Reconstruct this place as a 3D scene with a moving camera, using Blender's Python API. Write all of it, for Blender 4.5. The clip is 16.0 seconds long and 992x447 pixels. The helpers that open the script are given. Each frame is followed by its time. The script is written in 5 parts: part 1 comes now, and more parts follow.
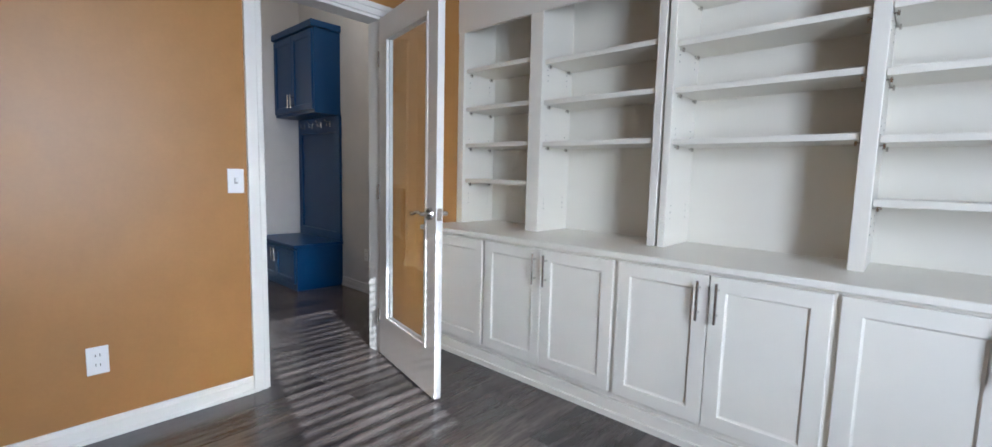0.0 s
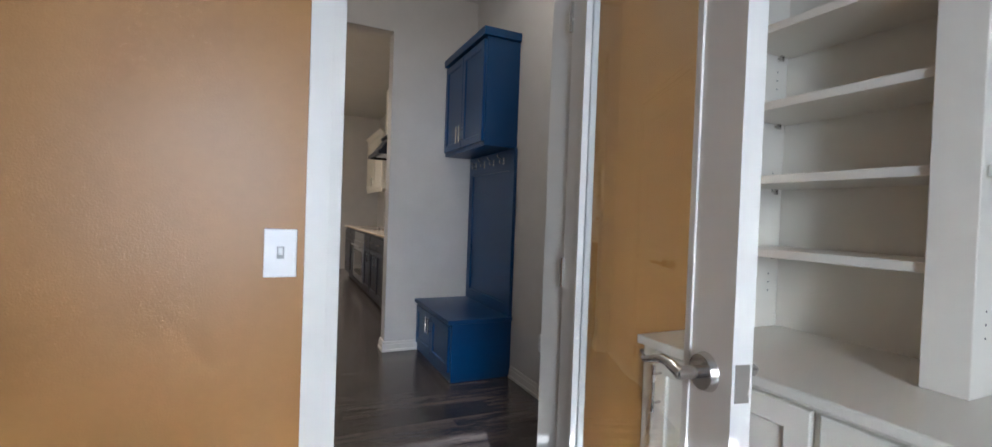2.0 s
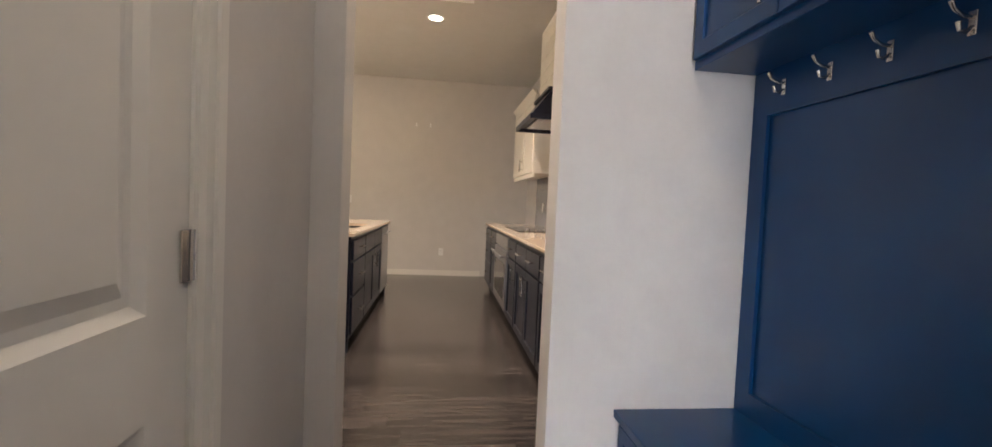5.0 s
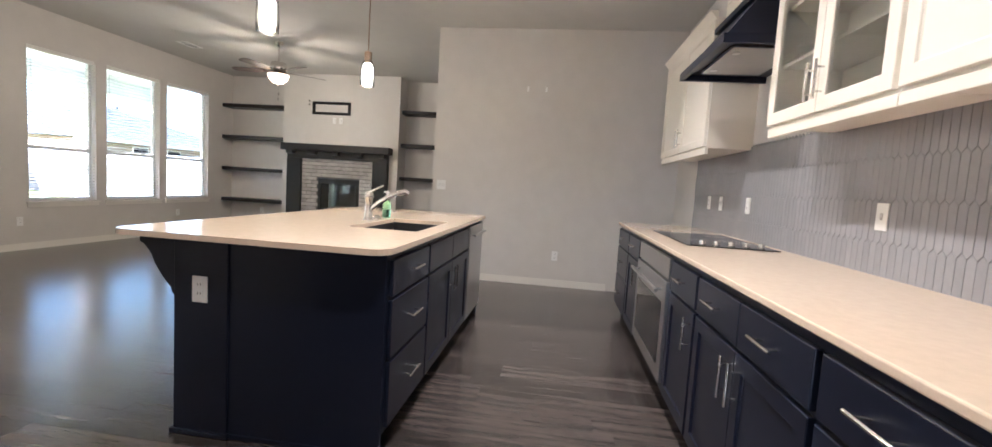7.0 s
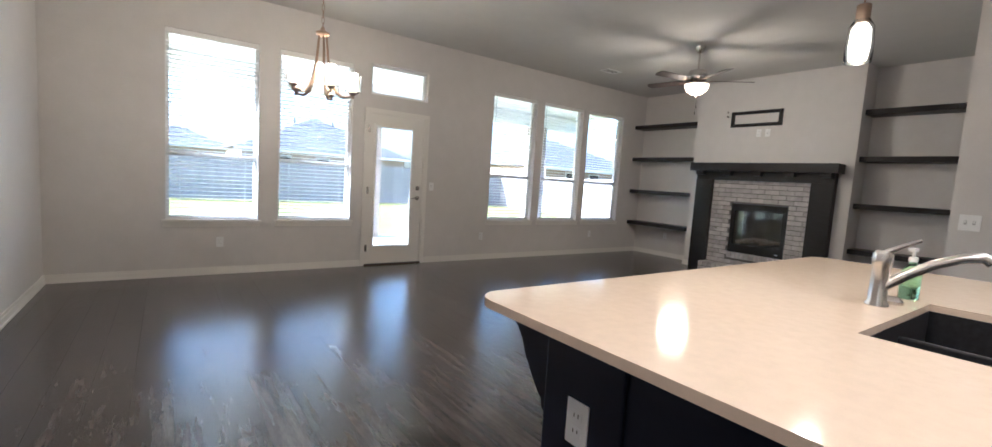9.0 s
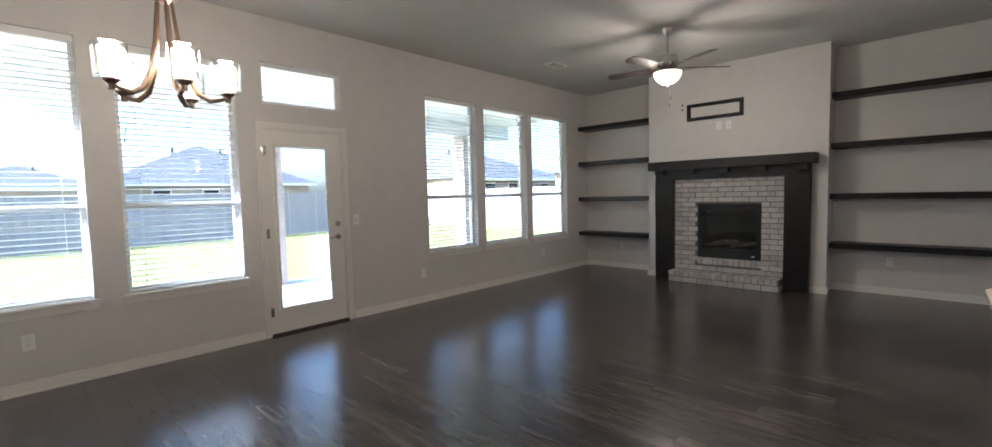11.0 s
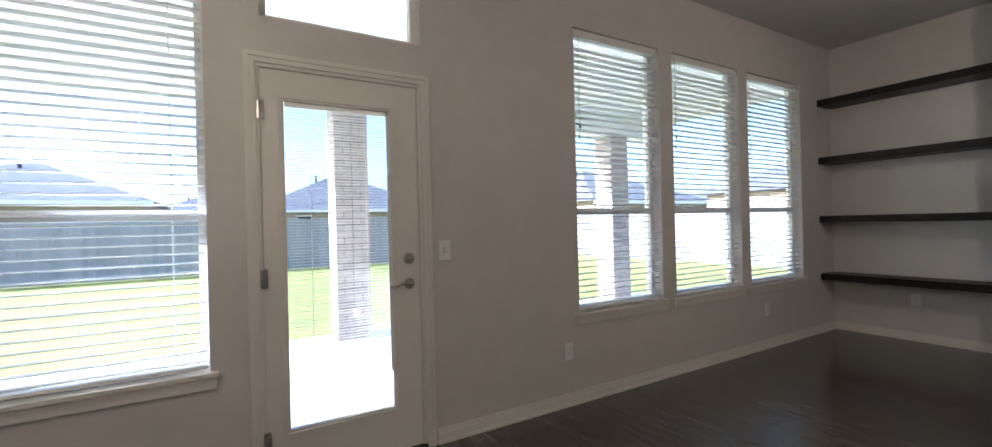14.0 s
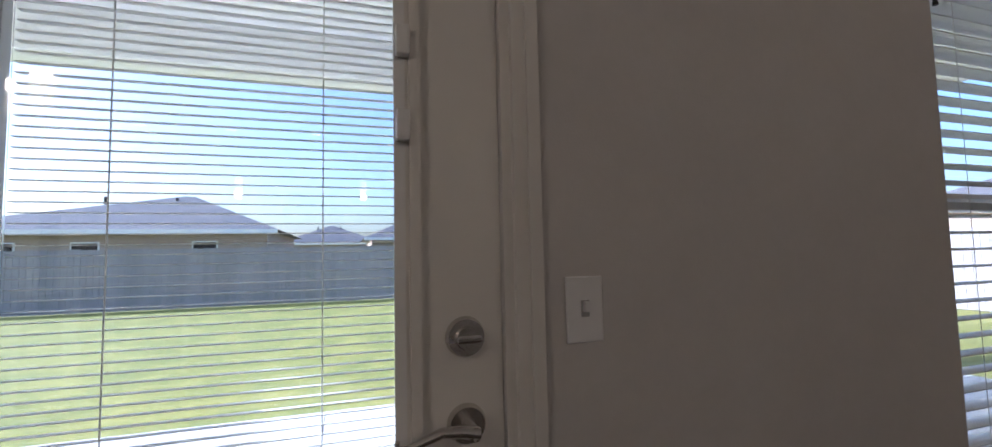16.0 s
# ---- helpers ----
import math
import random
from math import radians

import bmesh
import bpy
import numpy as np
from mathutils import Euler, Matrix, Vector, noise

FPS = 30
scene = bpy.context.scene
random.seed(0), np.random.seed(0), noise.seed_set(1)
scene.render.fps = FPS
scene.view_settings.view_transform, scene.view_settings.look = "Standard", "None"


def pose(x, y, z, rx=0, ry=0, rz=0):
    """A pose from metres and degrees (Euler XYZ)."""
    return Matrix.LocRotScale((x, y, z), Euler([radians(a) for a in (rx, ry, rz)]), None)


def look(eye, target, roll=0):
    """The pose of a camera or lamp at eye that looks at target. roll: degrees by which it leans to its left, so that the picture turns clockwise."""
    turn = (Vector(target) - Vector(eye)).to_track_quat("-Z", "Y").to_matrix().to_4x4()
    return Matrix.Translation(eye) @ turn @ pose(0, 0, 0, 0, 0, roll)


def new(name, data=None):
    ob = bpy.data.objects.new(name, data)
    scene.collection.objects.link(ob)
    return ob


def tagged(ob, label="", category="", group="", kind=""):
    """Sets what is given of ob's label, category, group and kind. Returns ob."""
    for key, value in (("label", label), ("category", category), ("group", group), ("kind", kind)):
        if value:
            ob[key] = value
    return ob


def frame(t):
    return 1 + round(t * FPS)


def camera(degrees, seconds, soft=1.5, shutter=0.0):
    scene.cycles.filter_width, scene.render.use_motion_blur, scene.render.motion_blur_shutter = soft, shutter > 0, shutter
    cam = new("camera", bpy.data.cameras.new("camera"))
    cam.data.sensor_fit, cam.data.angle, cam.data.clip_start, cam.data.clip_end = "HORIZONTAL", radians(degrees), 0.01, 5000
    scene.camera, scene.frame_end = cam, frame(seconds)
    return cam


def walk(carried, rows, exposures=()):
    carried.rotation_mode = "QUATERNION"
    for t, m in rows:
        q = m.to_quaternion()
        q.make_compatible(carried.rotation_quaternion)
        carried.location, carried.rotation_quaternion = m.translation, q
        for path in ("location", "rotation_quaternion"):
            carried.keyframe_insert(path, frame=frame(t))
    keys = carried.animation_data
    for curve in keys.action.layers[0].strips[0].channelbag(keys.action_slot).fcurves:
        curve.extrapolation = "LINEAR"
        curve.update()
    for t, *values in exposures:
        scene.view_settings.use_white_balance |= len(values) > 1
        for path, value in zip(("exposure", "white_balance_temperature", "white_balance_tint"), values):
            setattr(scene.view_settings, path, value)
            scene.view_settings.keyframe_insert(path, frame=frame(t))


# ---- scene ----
cam = camera(94.3, 16.0)
PATH = [
    (0, (0.170, 0.633, 1.131), (-1.170, 2.103, 0.927), 1.4),
    (0.5, (-0.055, 0.761, 1.195), (-1.538, 2.100, 1.110), 0.6),
    (1, (-0.351, 0.976, 1.198), (-1.939, 2.190, 1.135), 1.0),
    (1.5, (-0.640, 1.224, 1.179), (-2.433, 2.109, 1.130), 1.5),
    (2, (-1.042, 1.430, 1.186), (-2.855, 2.272, 1.153), 2.1),
    (2.5, (-1.389, 1.607, 1.173), (-3.247, 2.348, 1.137), 2.2),
    (3, (-1.760, 1.707, 1.164), (-3.696, 2.204, 1.112), 2.3),
    (3.5, (-2.136, 1.770, 1.157), (-4.083, 2.224, 1.103), 2.2),
    (4, (-2.532, 1.813, 1.156), (-4.502, 2.156, 1.105), 2.2),
    (4.2, (-2.693, 1.817, 1.156), (-4.668, 2.128, 1.101), 2.2),
    (6.5, (-4.670, 1.860, 1.211), (-6.665, 1.842, 1.064), 3.9),
    (7, (-5.112, 1.847, 1.192), (-7.089, 1.590, 1.031), 3.6),
    (7.5, (-5.497, 1.762, 1.213), (-7.383, 1.120, 1.041), 3.4),
    (8, (-5.809, 1.618, 1.221), (-7.348, 0.351, 1.060), 4.2),
    (8.5, (-6.047, 1.336, 1.176), (-7.286, -0.225, 1.004), 3.7),
    (8.7, (-6.056, 1.242, 1.215), (-7.211, -0.380, 1.032), 3.9),
    (10.8, (-6.471, -0.071, 1.342), (-7.874, -1.486, 1.176), -1.4),
    (11, (-6.548, -0.203, 1.359), (-7.988, -1.585, 1.229), -1.4),
    (11.5, (-6.747, -0.545, 1.353), (-8.208, -1.907, 1.248), -1.2),
    (12, (-6.989, -0.885, 1.342), (-8.435, -2.264, 1.250), -1.8),
    (12.5, (-7.281, -1.225, 1.320), (-8.639, -2.692, 1.257), -1.4),
    (13, (-7.562, -1.592, 1.300), (-8.881, -3.094, 1.249), -1.3),
    (13.5, (-7.827, -1.987, 1.271), (-8.991, -3.614, 1.245), -1.6),
    (14, (-8.055, -2.446, 1.257), (-9.088, -4.158, 1.258), -1.4),
    (14.5, (-8.270, -2.878, 1.244), (-9.197, -4.649, 1.271), -1.8),
    (15, (-8.462, -3.331, 1.196), (-9.239, -5.173, 1.245), -1.8),
    (15.3, (-8.549, -3.615, 1.201), (-9.295, -5.469, 1.260), -1.6),
    (15.5, (-8.610, -3.770, 1.203), (-9.338, -5.631, 1.280), -2.2),
    (16, (-8.781, -4.157, 1.209), (-9.390, -6.056, 1.346), -1.2),
]
EXPOSURES = [(0, 2.2, 5100, 10), (1, 2.0, 5100, 10), (1.5, 1.9, 5100, 10), (2, 2.05, 5150, 10), (2.5, 1.9, 5300, 10), (3, 1.95, 5450, 12), (3.5, 2.8, 5700, 14), (4.2, 2.95, 5700, 14), (6.5, 2.9, 5300, 14), (7, 3.2, 4800, 12), (7.5, 3.15, 4700, 12), (8.5, 2.85, 4650, 12), (11, 2.5, 4650, 12), (13, 2.35, 4700, 12), (14.5, 2.0, 4750, 12), (15.5, 1.5, 4700, 16), (16, 1.3, 4800, 18)]
walk(cam, [(t, look(eye, target, roll)) for t, eye, target, roll in PATH], EXPOSURES)

# ---- world, sun, lamps ----
world = bpy.data.worlds.new("sky")
world.use_nodes = True
scene.world = world
wn = world.node_tree.nodes
sky = wn.new("ShaderNodeTexSky")
sky.sky_type, sky.sun_disc = "NISHITA", False
sky.dust_density, sky.ozone_density = 3.5, 0.5
sky.sun_elevation, sky.sun_rotation = radians(25), radians(104)
wn["Background"].inputs[1].default_value = 0.15
world.node_tree.links.new(sky.outputs[0], wn["Background"].inputs[0])
sun = new("sun", bpy.data.lights.new("sun", "SUN"))
sun.data.energy, sun.data.angle, sun.data.color = 5.0, radians(0.35), (1.0, 0.93, 0.82)
sun.matrix_world = look((0, 0, 10), (-0.97 * 3, 0.24 * 3, 10 - 3 * 0.46))


def area_lamp(name, x, y, z, tx, ty, tz, w, h, watts, color):
    lamp = new(name, bpy.data.lights.new(name, "AREA"))
    lamp.data.shape, lamp.data.size, lamp.data.size_y = "RECTANGLE", w, h
    lamp.data.energy, lamp.data.color = watts, color
    lamp.matrix_world = look((x, y, z), (tx, ty, tz))
    return lamp


def point_lamp(name, x, y, z, watts, color=(1.0, 0.72, 0.42), r=0.04):
    lamp = new(name, bpy.data.lights.new(name, "POINT"))
    lamp.data.energy, lamp.data.color, lamp.data.shadow_soft_size = watts, color, r
    lamp.location = (x, y, z)
    return lamp


# Added fill lamp, unseen, just inside the study window; brightens room and bookcase.
area_lamp("study_fill_lamp", 1.585, 0.9, 1.4, -2, 1.6, 1.2, 0.8, 1.4, 15, (1.0, 0.99, 0.97))


# ---- materials ----
def mat(name, color, rough=0.5, metal=0.0, vary=0.06, scale=6.0, bump=0.0, bump_scale=60.0, island=0.0, coat=0.0, stretch=(1, 1, 1), dark=None, obrand=0.0, spec=0.5):
    m = bpy.data.materials.new(name)
    m.use_nodes = True
    n, l = m.node_tree.nodes, m.node_tree.links
    b = n["Principled BSDF"]
    b.inputs["Roughness"].default_value, b.inputs["Metallic"].default_value = rough, metal
    b.inputs["Coat Weight"].default_value = coat
    b.inputs["Specular IOR Level"].default_value = spec
    b.inputs["Coat Roughness"].default_value = 0.22
    tc = n.new("ShaderNodeTexCoord")
    mp = n.new("ShaderNodeMapping")
    mp.inputs["Scale"].default_value = stretch
    l.new(tc.outputs["Object"], mp.inputs[0])
    t1, t2 = n.new("ShaderNodeTexNoise"), n.new("ShaderNodeTexNoise")
    t1.inputs["Scale"].default_value, t2.inputs["Scale"].default_value = scale, scale * 9
    t1.inputs["Detail"].default_value = t2.inputs["Detail"].default_value = 4
    l.new(mp.outputs[0], t1.inputs[0]), l.new(mp.outputs[0], t2.inputs[0])
    ad = n.new("ShaderNodeMath")
    ad.operation = "MULTIPLY_ADD"
    l.new(t2.outputs[0], ad.inputs[0])
    ad.inputs[1].default_value = 0.5
    l.new(t1.outputs[0], ad.inputs[2])
    src = ad.outputs[0]
    if obrand:
        oi = n.new("ShaderNodeObjectInfo")
        sh, sa = n.new("ShaderNodeVectorMath"), n.new("ShaderNodeVectorMath")
        sh.operation, sa.operation = "SCALE", "ADD"
        sh.inputs[0].default_value = (37, 53, 11)
        l.new(oi.outputs["Random"], sh.inputs["Scale"])
        l.new(tc.outputs["Object"], sa.inputs[0]), l.new(sh.outputs[0], sa.inputs[1])
        l.new(sa.outputs[0], mp.inputs[0])
        ob = n.new("ShaderNodeMath")
        ob.operation = "MULTIPLY_ADD"
        l.new(oi.outputs["Random"], ob.inputs[0])
        ob.inputs[1].default_value = obrand
        l.new(src, ob.inputs[2])
        src = ob.outputs[0]
    if island:
        ge = n.new("ShaderNodeNewGeometry")
        ib = n.new("ShaderNodeMath")
        ib.operation = "MULTIPLY_ADD"
        l.new(ge.outputs["Random Per Island"], ib.inputs[0])
        ib.inputs[1].default_value = island
        l.new(src, ib.inputs[2])
        src = ib.outputs[0]
    rp = n.new("ShaderNodeMapRange")
    rp.inputs["From Min"].default_value = 0.5
    rp.inputs["From Max"].default_value = 1.0 + obrand + island
    l.new(src, rp.inputs[0])
    mx = n.new("ShaderNodeMix")
    mx.data_type = "RGBA"
    lo = dark or tuple(c * (1 - vary) for c in color)
    hi = color if dark else tuple(min(1, c * (1 + vary)) for c in color)
    mx.inputs["A"].default_value, mx.inputs["B"].default_value = (*lo, 1), (*hi, 1)
    l.new(rp.outputs[0], mx.inputs["Factor"])
    l.new(mx.outputs["Result"], b.inputs["Base Color"])
    rr = n.new("ShaderNodeMath")
    rr.operation = "MULTIPLY_ADD"
    l.new(t1.outputs[0], rr.inputs[0])
    rr.inputs[1].default_value = rough * 0.3
    rr.inputs[2].default_value = rough * 0.85
    l.new(rr.outputs[0], b.inputs["Roughness"])
    if bump:
        tb = n.new("ShaderNodeTexNoise")
        tb.inputs["Scale"].default_value = bump_scale
        tb.inputs["Detail"].default_value = 3
        l.new(mp.outputs[0], tb.inputs[0])
        bp = n.new("ShaderNodeBump")
        bp.inputs["Strength"].default_value, bp.inputs["Distance"].default_value = bump, 0.004
        l.new(tb.outputs[0], bp.inputs["Height"])
        l.new(bp.outputs[0], b.inputs["Normal"])
    return m


def paint(name, color, rough):
    """Smooth sprayed paint with a faint orange-peel relief."""
    m = bpy.data.materials.new(name)
    m.use_nodes = True
    n, l = m.node_tree.nodes, m.node_tree.links
    b = n["Principled BSDF"]
    b.inputs["Base Color"].default_value = (*color, 1)
    b.inputs["Roughness"].default_value = rough
    tc, tb, bp = n.new("ShaderNodeTexCoord"), n.new("ShaderNodeTexNoise"), n.new("ShaderNodeBump")
    tb.inputs["Scale"].default_value = 90
    bp.inputs["Strength"].default_value, bp.inputs["Distance"].default_value = 0.03, 0.001
    l.new(tc.outputs["Object"], tb.inputs[0]), l.new(tb.outputs[0], bp.inputs["Height"]), l.new(bp.outputs[0], b.inputs["Normal"])
    return m


def glow(name, color, strength):
    m = bpy.data.materials.new(name)
    m.use_nodes = True
    b = m.node_tree.nodes["Principled BSDF"]
    b.inputs["Base Color"].default_value = (*color, 1)
    b.inputs["Emission Color"].default_value = (*color, 1)
    b.inputs["Emission Strength"].default_value = strength
    b.inputs["Roughness"].default_value = 0.3
    return m


def glass_mat(name, color=(0.96, 0.98, 0.98), rough=0.0):
    m = bpy.data.materials.new(name)
    m.use_nodes = True
    b = m.node_tree.nodes["Principled BSDF"]
    b.inputs["Base Color"].default_value = (*color, 1)
    b.inputs["Transmission Weight"].default_value = 1.0
    b.inputs["Roughness"].default_value, b.inputs["IOR"].default_value = rough, 1.45
    return m


ORANGE = mat("ochre_wall_paint", (0.345, 0.170, 0.042), 0.40, vary=0.05, bump=0.12, bump_scale=220)
GREIGE = mat("greige_wall_paint", (0.61, 0.588, 0.57), 0.6, vary=0.03, bump=0.12, bump_scale=220)
CEIL = mat("ceiling_paint", (0.58, 0.57, 0.55), 0.85, vary=0.03, bump=0.5, bump_scale=140)
TRIM = paint("white_trim_paint", (0.74, 0.72, 0.68), 0.36)
CREAM = paint("cream_cabinet_paint", (0.82, 0.785, 0.70), 0.30)
WHITECAB = paint("warm_white_cabinet_paint", (0.78, 0.74, 0.66), 0.36)
BLUE = paint("cobalt_blue_paint", (0.0012, 0.042, 0.145), 0.34)
NAVY = mat("navy_cabinet_paint", (0.010, 0.013, 0.028), 0.32, vary=0.06, spec=0.35)
ESPRESSO = mat("espresso_stained_wood", (0.010, 0.0085, 0.009), 0.40, vary=0.35, scale=5, stretch=(9, 1, 9), bump=0.1, bump_scale=40, spec=0.25)
PLANK = mat("dark_vinyl_plank", (0.130, 0.109, 0.100), 0.22, dark=(0.002, 0.0017, 0.0016), scale=2.6, stretch=(9, 0.9, 1), bump=0.10, bump_scale=26, obrand=0.25, coat=0.4)
PLANKREST = mat("dark_vinyl_plank_rest", (0.130, 0.109, 0.100), 0.22, dark=(0.002, 0.0017, 0.0016), scale=2.6, stretch=(9, 0.9, 1), bump=0.10, bump_scale=26, island=0.25, coat=0.4)
SUBFLOOR = mat("plank_joint", (0.022, 0.018, 0.017), 0.4)
QUARTZ = mat("cream_quartz", (0.76, 0.62, 0.475), 0.10, vary=0.04, scale=30)
STEEL = mat("brushed_nickel", (0.62, 0.60, 0.57), 0.26, metal=1.0, vary=0.05, scale=20)
INOX = mat("stainless_steel", (0.50, 0.50, 0.51), 0.30, metal=1.0, vary=0.05, stretch=(1, 1, 30))
BLACKG = mat("black_glass", (0.012, 0.012, 0.014), 0.06, vary=0.1)
BLACKM = mat("black_metal", (0.009, 0.009, 0.0095), 0.45, vary=0.2, spec=0.3)
GRANITE = mat("black_composite_sink", (0.02, 0.02, 0.022), 0.4, vary=0.4, scale=60)
BRICKW = mat("whitewashed_brick", (0.60, 0.58, 0.56), 0.8, dark=(0.27, 0.25, 0.245), scale=9, bump=0.6, bump_scale=50, obrand=0.3)
MORTAR = mat("grey_mortar", (0.13, 0.125, 0.12), 0.9, vary=0.2, bump=0.6, bump_scale=80)
BRICKO = mat("tan_outdoor_brick", (0.55, 0.47, 0.43), 0.85, dark=(0.34, 0.28, 0.26), scale=9, bump=0.5, bump_scale=50, obrand=0.4)
TILE = mat("grey_picket_tile", (0.29, 0.29, 0.315), 0.10, vary=0.10, scale=4, obrand=0.25, bump=0.08, bump_scale=18)
GROUT = mat("pale_grout", (0.38, 0.38, 0.385), 0.85, vary=0.05)
PLASTIC = mat("white_plastic", (0.80, 0.80, 0.80), 0.3, vary=0.02)
SLOT = mat("dark_slot", (0.05, 0.05, 0.05), 0.5)
BLIND = mat("white_blind_slat", (0.80, 0.80, 0.78), 0.4, vary=0.03)
VINYL = mat("white_vinyl_frame", (0.78, 0.78, 0.77), 0.35, vary=0.02)
FANWOOD = mat("dark_fan_blade", (0.035, 0.026, 0.023), 0.4, vary=0.3, stretch=(1, 8, 1))
BRONZE = mat("brushed_bronze", (0.34, 0.25, 0.19), 0.3, metal=1.0, vary=0.1)
GLASS = glass_mat("clear_glass")
SHADEG = glow("frosted_warm_glass", (1.0, 0.74, 0.36), 1.0)
BOWLG = glow("alabaster_bowl", (1.0, 0.72, 0.36), 0.8)
PENDG = glow("lit_pendant_glass", (1.0, 0.80, 0.50), 1.3)
DLIGHT = glow("downlight_lens", (1.0, 0.86, 0.66), 2.5)
GRASS = mat("lawn_grass", (0.30, 0.28, 0.065), 0.9, dark=(0.17, 0.19, 0.035), scale=2.0, bump=0.8, bump_scale=60)
CONC = mat("broom_concrete", (0.66, 0.65, 0.63), 0.85, vary=0.08, bump=0.2)
FENCEW = mat("weathered_cedar", (0.28, 0.265, 0.27), 0.85, vary=0.2, scale=3, stretch=(6, 6, 0.6), island=0.5)
FENCEP = mat("pale_post_pine", (0.46, 0.36, 0.24), 0.8, vary=0.1)
SHINGLE = mat("grey_shingles", (0.125, 0.122, 0.135), 0.9, vary=0.25, scale=3, bump=0.4)
SIDING = mat("tan_house_brick", (0.33, 0.26, 0.21), 0.85, vary=0.15, scale=8)
SOAP = glass_mat("green_soap", (0.45, 0.85, 0.55))
PINE = mat("bare_wood_threshold", (0.03, 0.022, 0.02), 0.5)


# ---- mesh helpers ----
def bx(bm, x0, x1, y0, y1, z0, z1):
    """A box into bm."""
    x0, x1 = min(x0, x1), max(x0, x1)
    y0, y1 = min(y0, y1), max(y0, y1)
    z0, z1 = min(z0, z1), max(z0, z1)
    v = [bm.verts.new(p) for p in ((x0, y0, z0), (x1, y0, z0), (x1, y1, z0), (x0, y1, z0), (x0, y0, z1), (x1, y0, z1), (x1, y1, z1), (x0, y1, z1))]
    for f in ((3, 2, 1, 0), (4, 5, 6, 7), (0, 1, 5, 4), (1, 2, 6, 5), (2, 3, 7, 6), (3, 0, 4, 7)):
        bm.faces.new([v[i] for i in f])
    return bm


def box(x0, x1, y0, y1, z0, z1, bevel=0.0, seg=2):
    bm = bx(bmesh.new(), x0, x1, y0, y1, z0, z1)
    if bevel:
        bmesh.ops.bevel(bm, geom=bm.edges[:], offset=bevel, segments=seg, affect="EDGES", profile=0.5)
    return bm


def cyl(bm, p, q, r0, r1=None, seg=16):
    """A capped cone or rod from p to q."""
    r1 = r0 if r1 is None else r1
    p, q = Vector(p), Vector(q)
    m = Matrix.Translation((p + q) / 2) @ (q - p).to_track_quat("Z", "Y").to_matrix().to_4x4()
    bmesh.ops.create_cone(bm, cap_ends=True, segments=seg, radius1=r0, radius2=r1, depth=(q - p).length, matrix=m)
    return bm


def rod(p, q, r0, r1=None, seg=16):
    return cyl(bmesh.new(), p, q, r0, r1, seg)


def tube(points, r, seg=10):
    """A smooth tube along points; r is a radius or one for each point."""
    bm = bmesh.new()
    pts = [Vector(p) for p in points]
    rings = []
    for i, p in enumerate(pts):
        d = (pts[min(i + 1, len(pts) - 1)] - pts[max(i - 1, 0)]).normalized()
        a = d.orthogonal().normalized() if i == 0 else (rings_a - d * rings_a.dot(d)).normalized()
        rings_a = a
        b = d.cross(a)
        rad = r[i] if isinstance(r, (list, tuple)) else r
        rings.append([bm.verts.new(p + rad * (math.cos(k * math.tau / seg) * a + math.sin(k * math.tau / seg) * b)) for k in range(seg)])
    for u, v in zip(rings, rings[1:]):
        for k in range(seg):
            bm.faces.new((u[k], u[(k + 1) % seg], v[(k + 1) % seg], v[k]))
    bm.faces.new(rings[0][::-1]), bm.faces.new(rings[-1])
    return bm


def lathe(profile, cx, cy, seg=28, caps=True):
    """A turned body round the upright axis at cx, cy, from (radius, z) pairs."""
    bm = bmesh.new()
    rings = [[bm.verts.new((cx + r * math.cos(k * math.tau / seg), cy + r * math.sin(k * math.tau / seg), z)) for k in range(seg)] for r, z in profile]
    for u, v in zip(rings, rings[1:]):
        for k in range(seg):
            bm.faces.new((u[k], u[(k + 1) % seg], v[(k + 1) % seg], v[k]))
    if caps and profile[0][0] > 1e-4:
        bm.faces.new(rings[0][::-1])
    if caps and profile[-1][0] > 1e-4:
        bm.faces.new(rings[-1])
    bmesh.ops.remove_doubles(bm, verts=bm.verts[:], dist=1e-5)
    return bm


def prism(pts, axis, a, b):
    """An outline in two of the axes, pushed from a to b along the third."""
    bm = bmesh.new()

    def at(p, c):
        return {"x": (c, p[0], p[1]), "y": (p[0], c, p[1]), "z": (p[0], p[1], c)}[axis]
    lo, hi = [bm.verts.new(at(p, a)) for p in pts], [bm.verts.new(at(p, b)) for p in pts]
    n = len(pts)
    for k in range(n):
        bm.faces.new((lo[k], lo[(k + 1) % n], hi[(k + 1) % n], hi[k]))
    bm.faces.new(lo[::-1]), bm.faces.new(hi)
    bmesh.ops.recalc_face_normals(bm, faces=bm.faces[:])
    return bm


def base_of(ob):
    while ob.parent:
        ob = ob.parent
    return ob.location


def part(name, bm, material, parent=None, label="", smooth=False):
    """Links a bmesh, given in world metres, as one mesh object under a thing or a part."""
    me = bpy.data.meshes.new(name)
    if parent:
        bmesh.ops.translate(bm, verts=bm.verts[:], vec=-base_of(parent))
    bmesh.ops.recalc_face_normals(bm, faces=bm.faces[:])
    bm.to_mesh(me)
    bm.free()
    if smooth:
        for p in me.polygons:
            p.use_smooth = True
        me.set_sharp_from_angle(angle=radians(40))
    me.materials.append(material)
    ob = new(name, me)
    ob.parent = parent
    if label:
        ob["label"] = label
    return ob


def thing(name, at, label, category, group="", kind=""):
    ob = new(name)
    ob.location = at
    ob.empty_display_size = 0.1
    return tagged(ob, label, category, group, kind)


def setting(name, bm, material, label, category):
    return tagged(part(name, bm, material), label, category, "", "structure")


